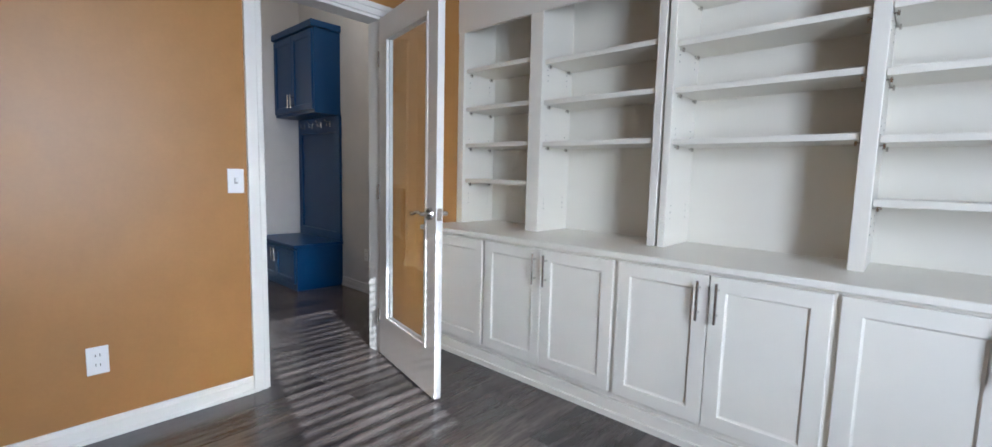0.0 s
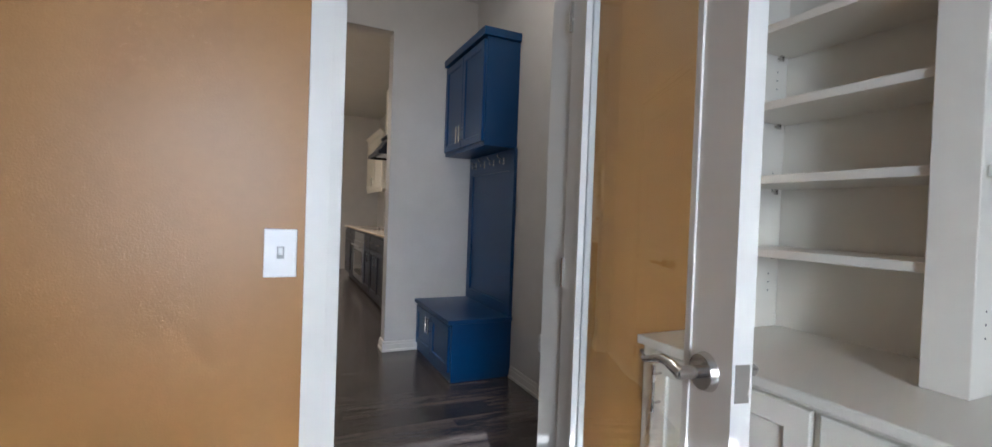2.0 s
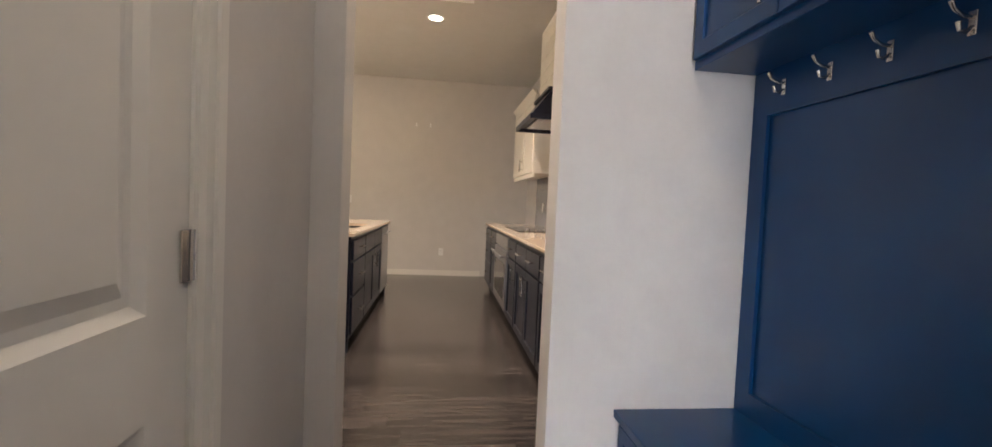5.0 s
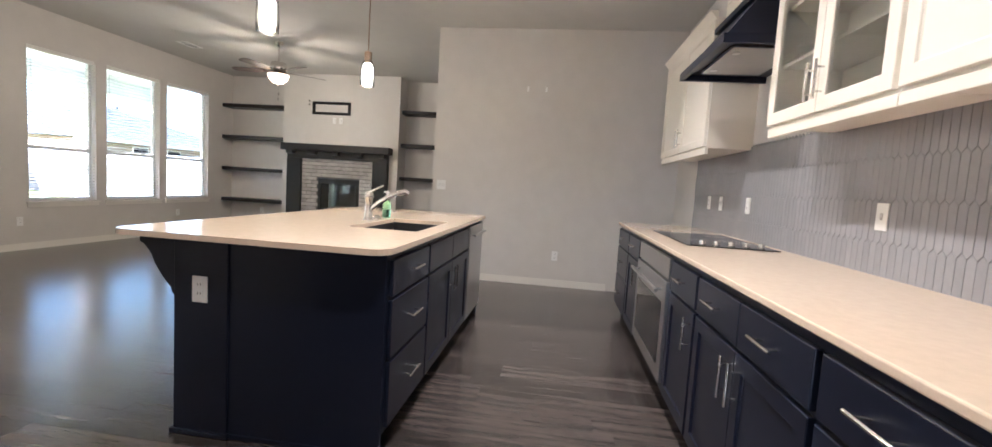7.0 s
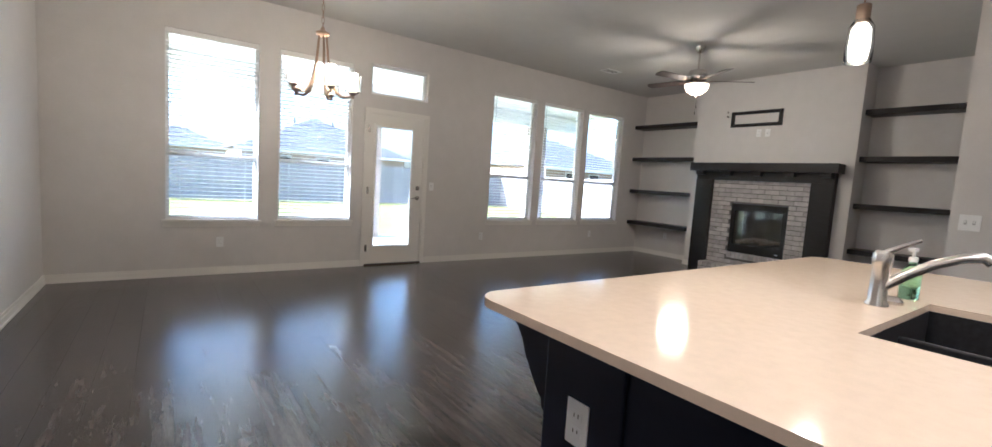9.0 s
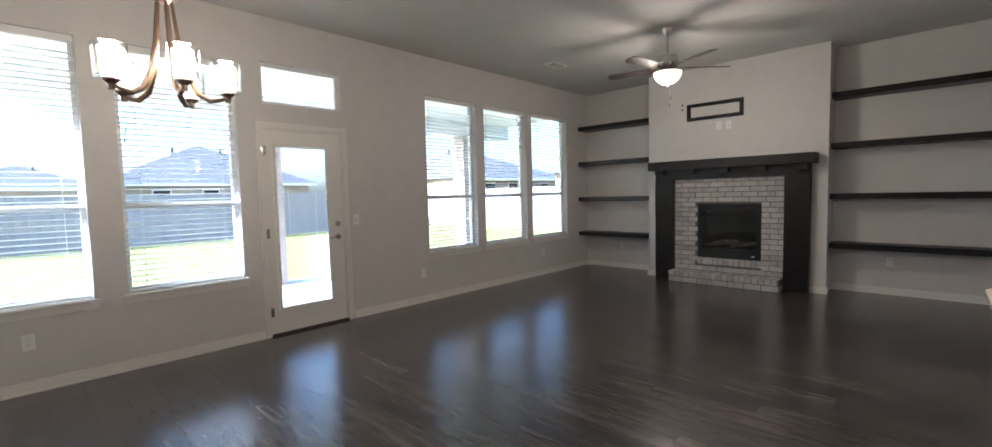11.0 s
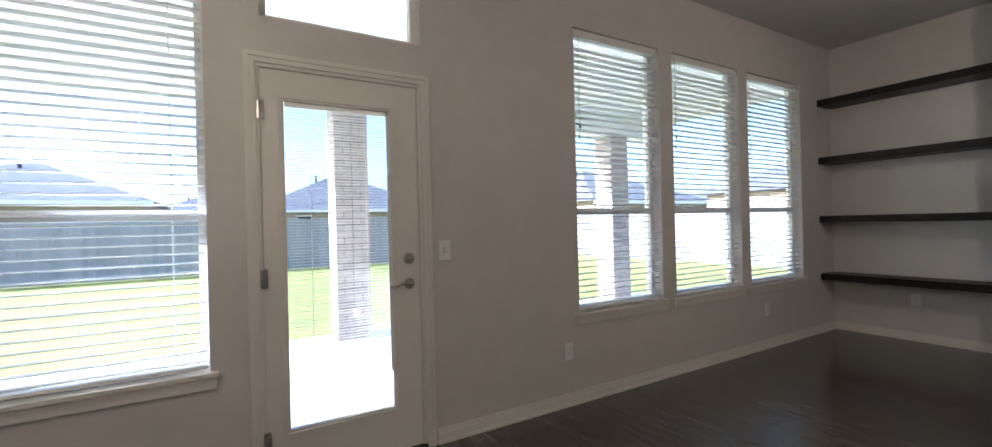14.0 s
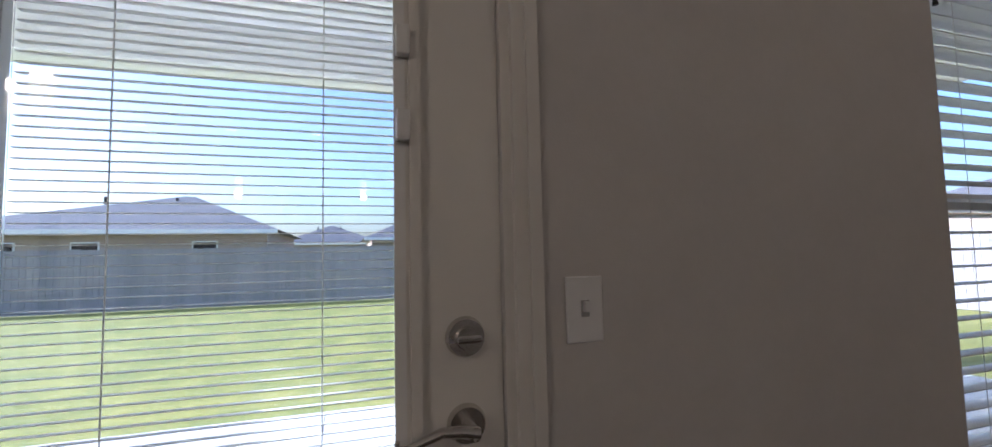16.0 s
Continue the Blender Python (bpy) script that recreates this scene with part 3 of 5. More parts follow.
for k, (o, d0, d1) in enumerate(((0.0, -0.012, 0.016), (0.018, -0.03, 0.008))):
    p = 0.03 - o
    q = 0.0 if k else 0.012
    for a, b, c, d in ((g0 - p, g0 - q, gz0 - p, gz1 + p), (g1 + q, g1 + p, gz0 - p, gz1 + p), (g0 - q, g1 + q, gz0 - p, gz0 - q), (g0 - q, g1 + q, gz1 + q, gz1 + p)):
        bx(bm, a, b, f + d0, f + d1, c, d)
part("glazing_frame", bm, TRIM, leaf)
for yy in (f - 0.034, f - 0.008):
    o = part("pane", box(g0, g1, yy - 0.002, yy + 0.002, gz0, gz1), GLASS, leaf, "clear glass pane")
    o.visible_shadow = False
bm = bmesh.new()
n = 108
for k in range(n):
    z = gz0 + 0.01 + k * (gz1 - gz0 - 0.03) / n
    bx(bm, g0 + 0.004, g1 - 0.012, f - 0.026, f - 0.016, z, z + 0.0012)
tagged(part("mini_blind", bm, BLIND, leaf, "thin white blind slats between the panes"), kind="stuff")
part("blind_rail", box(g0 + 0.002, g1 - 0.01, f - 0.028, f - 0.014, gz1 - 0.022, gz1), VINYL, leaf)
for x in (g0 + 0.12, g1 - 0.12):
    part("blind_cord", rod((x, f - 0.021, gz0), (x, f - 0.021, gz1), 0.0012, seg=6), BLIND, leaf)
part("slider_track", box(g0 - 0.006, g0 + 0.012, f + 0.002, f + 0.010, gz0 + 0.2, gz1 - 0.02), VINYL, leaf, "white blind slider track")
for z in (1.56, 1.42):
    part("slider", box(g0 - 0.012, g0 + 0.010, f + 0.010, f + 0.03, z - 0.025, z + 0.025, 0.003), VINYL, leaf)
bm = rod((-8.965, f, 1.075), (-8.965, f + 0.012, 1.075), 0.034, 0.030, 24)
cyl(bm, (-8.965, f + 0.012, 1.075), (-8.965, f + 0.02, 1.075), 0.02, 0.018, 20)
db = part("deadbolt", bm, STEEL, pd, "brushed nickel deadbolt", smooth=True)
part("thumb_turn", box(-8.985, -8.945, f + 0.02, f + 0.034, 1.069, 1.081, 0.004), STEEL, db)
lever(pd, -8.965, f, 0.935, 0, 1, 1, 0)
hinges(pd, x1 + 0.008, f + 0.013, -0.8, 0, (0.24, 1.02, 1.83))
part("sweep", box(x0, x1, f - 0.04, f - 0.002, 0.0225, 0.032), BLACKM, pd)


# ---- windows and blinds ----
def window(name, x0, x1, z0, z1, y0, y1, rail=None, label=""):
    """A white vinyl window in its opening, y0 inside, y1 outside, with two sashes where rail is given."""
    th = tagged(thing(name, ((x0 + x1) / 2, (y0 + y1) / 2, z0), label, "window"), kind="structure")
    t = 0.035
    bm = bmesh.new()
    for a, b, c, d in ((x0, x0 + t, z0, z1), (x1 - t, x1, z0, z1), (x0 + t, x1 - t, z0, z0 + t), (x0 + t, x1 - t, z1 - t, z1)):
        bx(bm, a, b, y1, y0, c, d)
    part("window_frame", bm, VINYL, th)
    if rail:
        part("meeting_rail", box(x0 + t, x1 - t, y1, y0 + 0.004, rail - 0.024, rail + 0.024, 0.003), VINYL, th)
    for c, d in ((z0 + t, (rail or z1) - (0.024 if rail else t)),) + (((rail + 0.024, z1 - t),) if rail else ()):
        ym = (y0 + y1) / 2
        o = part("pane", box(x0 + t, x1 - t, ym - 0.003, ym + 0.003, c, d), GLASS, th, "clear glass pane")
        o.visible_shadow = False
    return th


slat_cache = {}


def blind(x0, x1, z0, z1, y, tilt=2.0):
    """A white slatted blind, fully lowered and open, hung inside a window opening."""
    th = thing("window_blind", ((x0 + x1) / 2, y, z0 + 0.01), "white two-inch slatted blind, lowered with open slats", "blind", "window blinds")
    part("head_rail", box(x0 + 0.006, x1 - 0.006, y - 0.03, y + 0.03, z1 - 0.055, z1 - 0.002, 0.004), BLIND, th)
    part("bottom_rail", box(x0 + 0.008, x1 - 0.008, y - 0.025, y + 0.025, z0 + 0.01, z0 + 0.026, 0.003), BLIND, th)
    w = round(x1 - x0 - 0.02, 3)
    if w not in slat_cache:
        bm = bmesh.new()
        rows = []
        for yy, zz in ((-0.025, -0.002), (-0.012, 0.001), (0, 0.0022), (0.012, 0.001), (0.025, -0.002)):
            rows.append([bm.verts.new((s * w / 2, yy, zz + d)) for d in (-0.0014, 0.0014) for s in (-1, 1)])
        for u, v in zip(rows, rows[1:]):
            bm.faces.new((u[0], u[1], v[1], v[0])), bm.faces.new((u[2], v[2], v[3], u[3]))
            bm.faces.new((u[0], v[0], v[2], u[2])), bm.faces.new((u[1], u[3], v[3], v[1]))
        bm.faces.new((rows[0][0], rows[0][2], rows[0][3], rows[0][1])), bm.faces.new((rows[-1][0], rows[-1][1], rows[-1][3], rows[-1][2]))
        bmesh.ops.recalc_face_normals(bm, faces=bm.faces[:])
        me = bpy.data.meshes.new("slat")
        bm.to_mesh(me)
        bm.free()
        me.materials.append(BLIND)
        slat_cache[w] = me
    n = int((z1 - z0 - 0.09) / 0.0445)
    for k in range(n):
        o = new("slat", slat_cache[w])
        o.parent = th
        o.location = (0, 0, 0.035 + k * 0.0445)
        o.rotation_euler = (radians(tilt + random.uniform(-0.8, 0.8)), 0, 0)
    for x in (x0 + 0.13, x1 - 0.13):
        part("ladder_cord", rod((x, y - 0.024, z0 + 0.02), (x, y - 0.024, z1 - 0.05), 0.001, seg=5), BLIND, th)
        part("ladder_cord", rod((x, y + 0.024, z0 + 0.02), (x, y + 0.024, z1 - 0.05), 0.001, seg=5), BLIND, th)
    bm = bmesh.new()
    for dx, zz in ((0.0, 1.95), (0.012, 1.87)):
        cyl(bm, (x1 - 0.06 + dx, y + 0.032, zz), (x1 - 0.06 + dx, y + 0.032, z1 - 0.05), 0.001, seg=5)
        cyl(bm, (x1 - 0.06 + dx, y + 0.032, zz - 0.03), (x1 - 0.06 + dx, y + 0.032, zz), 0.007, 0.003, seg=8)
    part("pull_cord", bm, SLOT, th, "thin cords with small dark tassels")
    return th


for i, (a, b) in enumerate(WINS):
    window("window_%d" % (i + 1), a, b, WZ0, WZ1, WY - 0.085, WY - 0.14, RAIL, "tall white two-sash vinyl window")
    blind(a, b, WZ0, WZ1, WY - 0.045)
    bm = box(a - 0.035, b + 0.035, WY - 0.085, WY + 0.035, WZ0 - 0.022, WZ0 + 0.002, 0.004)
    bx(bm, a - 0.025, b + 0.025, WY, WY + 0.016, WZ0 - 0.075, WZ0 - 0.022)
    bx(bm, a - 0.025, b + 0.025, WY + 0.016, WY + 0.024, WZ0 - 0.04, WZ0 - 0.022)
    setting("window_sill", bm, TRIM, "white window sill with an apron", "window sill")
window("window_6", TRANS[0], TRANS[1], TRANS[2], TRANS[3], WY - 0.06, WY - 0.14, None, "small white transom window over the patio door")
# study window with a blind, behind the walk's start
th = window("window_7", 0, SW[1] - SW[0], SW[2], SW[3], 0, -0.055, 1.37, "white two-sash study window")
th.matrix_world = pose(1.69, (SW[0] + SW[1]) / 2, SW[2], 0, 0, 90)
th = blind(0, SW[1] - SW[0], SW[2], SW[3], 0, 3.0)
th.matrix_world = pose(1.635, (SW[0] + SW[1]) / 2, SW[2] + 0.01, 0, 0, 90)

# ---- mudroom bench ----
BX0, BX1 = -4.948, -4.06
bench = thing("storage_bench", (-4.5, 2.74, 0), "cobalt blue painted storage bench with two shaker doors", "bench")
part("body", box(BX0, BX1 - 0.006, 2.525, HY1, 0, 0.415, 0.002), BLUE, bench)
part("seat", box(BX0, BX1 + 0.012, 2.49, HY1, 0.415, 0.445, 0.004), BLUE, bench)
bmid = (BX0 + BX1) / 2
for a, b, hx in ((BX0 + 0.02, bmid - 0.002, bmid - 0.035), (bmid + 0.002, BX1 - 0.03, bmid + 0.035)):
    d = shaker("door", bench, a, b, 0.07, 0.395, 2.525, -1, BLUE, 0.05)
    handle(d, hx, 0.31, 2.505, -1, 0.13)
hall = thing("hall_panel", (-4.5, HY1, 0.445), "cobalt blue framed back panel above the bench", "coat panel")
part("panel", box(BX0, BX1 - 0.006, HY1 - 0.012, HY1, 0.445, 1.69), BLUE, hall)
bm = bmesh.new()
for a, b, c, d in ((BX0, BX0 + 0.075, 0.445, 1.69), (BX1 - 0.081, BX1 - 0.006, 0.445, 1.69), (BX0 + 0.075, BX1 - 0.081, 0.445, 0.53), (BX0 + 0.075, BX1 - 0.081, 1.53, 1.69)):
    bx(bm, a, b, HY1 - 0.026, HY1 - 0.012, c, d)
part("panel_frame", bm, BLUE, hall)
for k in range(4):
    x = BX0 + 0.15 + k * 0.185
    y = HY1 - 0.026
    hk = thing("coat_hook", (x, y, 1.61), "nickel double coat hook screwed to the blue panel", "hook", "coat hooks")
    part("mount", box(x - 0.009, x + 0.009, y - 0.004, y, 1.585, 1.64, 0.002), STEEL, hk)
    part("upper_prong", tube([(x, y, 1.625), (x, y - 0.025, 1.625), (x, y - 0.05, 1.637), (x, y - 0.06, 1.655)], [0.005, 0.005, 0.0045, 0.006]), STEEL, hk, smooth=True)
    part("lower_prong", tube([(x, y, 1.605), (x, y - 0.018, 1.592), (x, y - 0.034, 1.594), (x, y - 0.038, 1.612)], [0.005, 0.005, 0.0045, 0.006]), STEEL, hk, smooth=True)
wc = thing("wall_cabinet", (-4.5, 2.85, 1.69), "cobalt blue shaker wall cabinet with two doors", "cabinet")
part("body", box(BX0, BX1 - 0.02, 2.725, HY1, 1.69, 2.47, 0.002), BLUE, wc)
for a, b, hx in ((BX0 + 0.02, bmid - 0.012, bmid - 0.04), (bmid - 0.008, BX1 - 0.035, bmid + 0.026)):
    d = shaker("door", wc, a, b, 1.72, 2.45, 2.725, -1, BLUE, 0.055)
    handle(d, hx, 1.82, 2.705, -1, 0.13)
part("crown", box(BX0, BX1 + 0.0, 2.69, HY1, 2.47, 2.53, 0.004), BLUE, wc)

# flush ceiling light of the mudroom
fl = thing("flush_light", (-3.35, 2.2, H), "round frosted flush ceiling light, lit", "ceiling light")
part("rim", lathe([(0.15, H), (0.16, H - 0.02), (0.15, H - 0.035), (0.14, H - 0.035)], -3.35, 2.2, caps=False), STEEL, fl, smooth=True)
part("dome", lathe([(0.145, H - 0.03), (0.13, H - 0.07), (0.08, H - 0.10), (0, H - 0.11)], -3.35, 2.2), BOWLG, fl, "glowing frosted dome", smooth=True)
point_lamp("flush_lamp", -3.35, 2.2, H - 0.19, 3, (1.0, 0.84, 0.64), 0.1)

# ---- kitchen run ----
KF = 2.50
def base_unit(name, x0, x1, face, back, out, kind, material, label, parent_group):
    """A base cabinet x0..x1 that faces out along y: a drawer over doors, or a bank of drawers."""
    th = thing(name, ((x0 + x1) / 2, (face + back) / 2, 0), label, "cabinet", parent_group)
    bm = bx(bmesh.new(), x0, x1, face - out * 0.06, back, 0, 0.1)
    if kind == "double_plain":
        for a in ((x0, x0 + 0.02, face, back, 0.1, 0.889), (x1 - 0.02, x1, face, back, 0.1, 0.889), (x0 + 0.02, x1 - 0.02, face, face - out * 0.02, 0.1, 0.889), (x0 + 0.02, x1 - 0.02, face - out * 0.02, back, 0.1, 0.12)):
            bx(bm, *a)
    else:
        bx(bm, x0, x1, face, back, 0.1, 0.889)
    part("body", bm, material, th)
    g = 0.012
    lo, hi = x0 + g, x1 - g
    if kind == "drawers":
        rows = [(0.70, 0.855), (0.43, 0.685), (0.125, 0.415)]
        for a, b in rows:
            d = shaker("drawer", th, lo, hi, a, b, face, out, material, flat=True)
            handle(d, (lo + hi) / 2, (a + b) / 2 + 0.01, face + out * 0.02, out, 0.15, False)
    else:
        n = 2 if kind.startswith("double") else 1
        drawers = n
        for k in range(drawers):
            a, b = lo + (hi - lo) * k / drawers + 0.002, lo + (hi - lo) * (k + 1) / drawers - 0.002
            d = shaker("drawer", th, a, b, 0.70, 0.855, face, out, material, flat=True)
            if kind != "double_plain":
                handle(d, (a + b) / 2, 0.785, face + out * 0.02, out, 0.15, False)
        for k in range(n):
            a, b = lo + (hi - lo) * k / n + 0.002, lo + (hi - lo) * (k + 1) / n - 0.002
            d = shaker("door", th, a, b, 0.125, 0.685, face, out, material, 0.058)
            hx = (b - 0.035 if k == 0 else a + 0.035)
            handle(d, hx, 0.58, face + out * 0.02, out, 0.15)
    return th


LAB = "navy painted base cabinet under a cream quartz counter"
units = [(-5.33, -5.105, "single"), (-6.26, -5.33, "double"), (-7.20, -6.26, "double"), (-7.68, -7.20, "single"), (-9.15, -8.62, "single"), (-9.80, -9.15, "drawers")]
for a, b, k in units:
    base_unit("base_cabinet", a, b, KF, BY, -1, k, NAVY, LAB, "kitchen base cabinets")
ov = thing("built_in_oven", (-8.26, 2.8, 0), "stainless steel oven with a dark glass door under the cooktop", "oven")
part("body", bx(bx(bmesh.new(), -8.62, -7.68, KF, BY, 0.1, 0.889), -8.62, -7.68, KF + 0.06, BY, 0, 0.1), NAVY, ov)
part("control_panel", box(-8.60, -7.70, KF - 0.022, KF, 0.74, 0.86, 0.003), INOX, ov, "stainless control panel")
od = part("oven_door", box(-8.60, -7.70, KF - 0.03, KF, 0.16, 0.73, 0.004), INOX, ov, "stainless oven door")
part("oven_window", box(-8.52, -7.78, KF - 0.033, KF - 0.03, 0.24, 0.60, 0.001), BLACKG, od, "dark glass window")
bm = rod((-8.56, KF - 0.075, 0.67), (-7.74, KF - 0.075, 0.67), 0.011)
for x in (-8.50, -7.80):
    cyl(bm, (x, KF - 0.075, 0.67), (x, KF - 0.03, 0.67), 0.008)
part("oven_handle", bm, INOX, od, smooth=True)
ct = thing("countertop", (-7.5, 2.85, 0.89), "polished cream quartz kitchen counter", "countertop")
part("slab", box(-9.83, -5.102, KF - 0.03, BY - 0.001, 0.89, 0.915, 0.005), QUARTZ, ct)
hb = thing("cooktop", (-8.42, 2.9, 0.915), "black glass electric cooktop with round nickel knobs", "cooktop")
part("glass_top", box(-8.90, -7.93, 2.62, 3.14, 0.9155, 0.922, 0.003), BLACKG, hb)
for k in range(5):
    part("knob", rod((-8.05, 2.74 + k * 0.085, 0.922), (-8.05, 2.74 + k * 0.085, 0.945), 0.021, 0.018, 20), STEEL, hb, "round nickel knob", smooth=True)
for x, y, r in ((-8.68, 2.76, 0.10), (-8.68, 3.01, 0.075), (-8.28, 2.77, 0.075), (-8.30, 3.01, 0.10)):
    bm = bmesh.new()
    for q in (r, r * 0.6):
        bm2 = [(x + q * math.cos(k * math.tau / 40), y + q * math.sin(k * math.tau / 40)) for k in range(40)]
        ins = [(x + (q - 0.003) * math.cos(k * math.tau / 40), y + (q - 0.003) * math.sin(k * math.tau / 40)) for k in range(40)]
        va, vb = [bm.verts.new((*p, 0.9225)) for p in bm2], [bm.verts.new((*p, 0.9225)) for p in ins]
        for k in range(40):
            bm.faces.new((va[k], va[(k + 1) % 40], vb[(k + 1) % 40], vb[k]))
    part("burner_ring", bm, GROUT, hb)

# wall cabinets
UF, UZ = 2.90, 1.57
def wall_unit(x0, x1, z0, z1, glass, label):
    th = thing("wall_cabinet", ((x0 + x1) / 2, 3.05, z0), label, "cabinet", "kitchen wall cabinets")
    t = 0.02
    for n_, a in (("side", (x0, x0 + t, UF, BY, z0, z1)), ("side", (x1 - t, x1, UF, BY, z0, z1)), ("bottom", (x0 + t, x1 - t, UF, BY, z0, z0 + t)), ("top", (x0 + t, x1 - t, UF, BY, z1 - t, z1)), ("back", (x0 + t, x1 - t, BY - 0.012, BY, z0 + t, z1 - t))):
        part(n_, box(*a), WHITECAB, th)
    if not glass:
        part("face_frame", box(x0 + t, x1 - t, UF, UF + 0.015, z0 + t, z1 - t), WHITECAB, th)
    part("light_rail", box(x0, x1, UF - 0.006, UF + 0.014, z0 - 0.045, z0, 0.003), WHITECAB, th)
    m = (x0 + x1) / 2
    for a, b, hx in ((x0 + 0.01, m - 0.002, m - 0.036), (m + 0.002, x1 - 0.01, m + 0.036)):
        d = shaker("door", th, a, b, z0 + 0.012, z1 - 0.012, UF, -1, WHITECAB, 0.06, glass=glass)
        handle(d, hx, z0 + 0.14, UF - 0.02, -1, 0.16)
    if glass:
        for z in (z0 + 0.30, z0 + 0.58):
            part("shelf", box(x0 + t, x1 - t, UF + 0.03, BY - 0.014, z, z + 0.018, 0.002), WHITECAB, th)
    part("crown", prism([(UF - 0.002, z1 - 0.02), (UF - 0.002, z1 + 0.05), (UF - 0.06, z1 + 0.05)], "x", x0, x1), WHITECAB, th)
    return th


wall_unit(-10.15, -8.70, UZ, 2.5, False, "warm white shaker wall cabinet beside the hood")
wall_unit(-7.68, -6.76, UZ, 2.5, True, "warm white wall cabinet with two glass doors and shelves inside")
wall_unit(-6.755, -5.84, UZ, 2.5, False, "warm white shaker wall cabinet over the counter")
wall_unit(-5.835, -5.105, UZ, 2.5, False, "warm white shaker wall cabinet over the counter")
hood = thing("range_hood", (-8.35, 3.0, 1.95), "navy tapered range hood under a white shiplap chimney box", "range hood")
hx0, hx1 = -8.60, -7.74
bm = bmesh.new()
lo = [(hx0, 2.66, 1.99), (hx1, 2.66, 1.99), (hx1, BY, 1.99), (hx0, BY, 1.99)]
hi = [(hx0 + 0.10, 2.86, 2.25), (hx1 - 0.10, 2.86, 2.25), (hx1 - 0.10, BY, 2.25), (hx0 + 0.10, BY, 2.25)]
u, v = [bm.verts.new(p) for p in lo], [bm.verts.new(p) for p in hi]
for k in range(4):
    bm.faces.new((u[k], u[(k + 1) % 4], v[(k + 1) % 4], v[k]))
bm.faces.new(u[::-1]), bm.faces.new(v)
part("skirt", bm, NAVY, hood)
bm = bmesh.new()
for a in ((hx0 - 0.012, hx1 + 0.012, 2.648, 2.672, 1.95, 2.0), (hx0 - 0.012, hx0 + 0.012, 2.672, BY, 1.95, 2.0), (hx1 - 0.012, hx1 + 0.012, 2.672, BY, 1.95, 2.0), (hx0 + 0.07, hx1 - 0.07, 2.83, BY, 2.25, 2.285)):
    bx(bm, *a)
part("lip", bm, NAVY, hood)
ins = part("vent_insert", box(-8.46, -7.88, 2.75, 3.12, 1.968, 1.989, 0.003), INOX, hood, "stainless vent insert")
for x in (-8.36, -7.98):
    part("hood_lamp", rod((x, 2.80, 1.964), (x, 2.80, 1.968), 0.022), PLASTIC, ins)
for k in range(6):
    z = 2.285 + k * 0.137
    part("shiplap_board", box(hx0 + 0.12, hx1 - 0.12, 2.88, BY, z + 0.002, min(z + 0.135, H), 0.003), WHITECAB, hood)

hood.location.z += 0.07

# ---- island ----
IX0, IX1, IY0, IY1 = -9.36, -6.82, -0.05, 1.205
FACE = 1.17
g = "island cabinets"
LAB2 = "navy painted island cabinet under the quartz top"
base_unit("island_cabinet", -7.50, -6.935, FACE, 0.47, 1, "drawers", NAVY, LAB2, g)
base_unit("island_cabinet", -8.62, -7.50, FACE, 0.47, 1, "double_plain", NAVY, LAB2, g)
dw = thing("dishwasher", (-8.93, 0.85, 0), "stainless steel dishwasher built into the island", "dishwasher")
part("body", box(-9.24, -8.63, 0.47, FACE - 0.005, 0.1, 0.872), BLACKM, dw)
part("dishwasher_door", box(-9.235, -8.635, FACE - 0.005, FACE + 0.022, 0.12, 0.865, 0.004), INOX, dw)
bm = rod((-9.18, FACE + 0.055, 0.79), (-8.69, FACE + 0.055, 0.79), 0.010)
for x in (-9.14, -8.73):
    cyl(bm, (x, FACE + 0.055, 0.79), (x, FACE + 0.02, 0.79), 0.007)
part("dishwasher_handle", bm, INOX, dw, smooth=True)
part("toe_panel", box(-9.24, -8.63, 0.47, FACE - 0.06, 0, 0.1), BLACKM, dw)
ip = thing("kitchen_island", (-8, 0.4, 0), "navy panelled island end and back with corbels", "island")
part("end_panel", box(-6.935, -6.915, 0.46, FACE, 0, 0.889, 0.003), NAVY, ip)
part("back_panel", box(-9.26, -6.935, 0.44, 0.468, 0, 0.889, 0.002), NAVY, ip)
part("far_end_panel", box(-9.262, -9.242, 0.47, FACE, 0, 0.889, 0.003), NAVY, ip)
for x in (-6.915, -9.262 + 0.13):
    part("end_post", box(x - 0.13, x + 0.012, 0.205, 0.465, 0, 0.889, 0.004), NAVY, ip)
    part("post_plinth", box(x - 0.142, x + 0.024, 0.193, 0.477, 0, 0.022, 0.003), NAVY, ip)
    pts = [(0.205, 0.889), (0.205, 0.62)]
    for k in range(9):
        a = k / 8
        pts.append((0.205 - 0.025 - 0.13 * a + 0.012 * math.sin(a * 3 * math.pi), 0.62 + 0.20 * a ** 0.8 + 0.012 * math.cos(a * 4 * math.pi)))
    pts += [(0.035, 0.845), (0.02, 0.85), (0.02, 0.889)]
    part("corbel", prism(pts, "x", x - 0.11, x - 0.005), NAVY, ip, "scrolled navy corbel")
part("toe_trim", box(-6.915, -6.905, 0.48, FACE, 0, 0.02), NAVY, ip)
plate("outlet", -6.903, 0.335, 0.665, 1, 0)


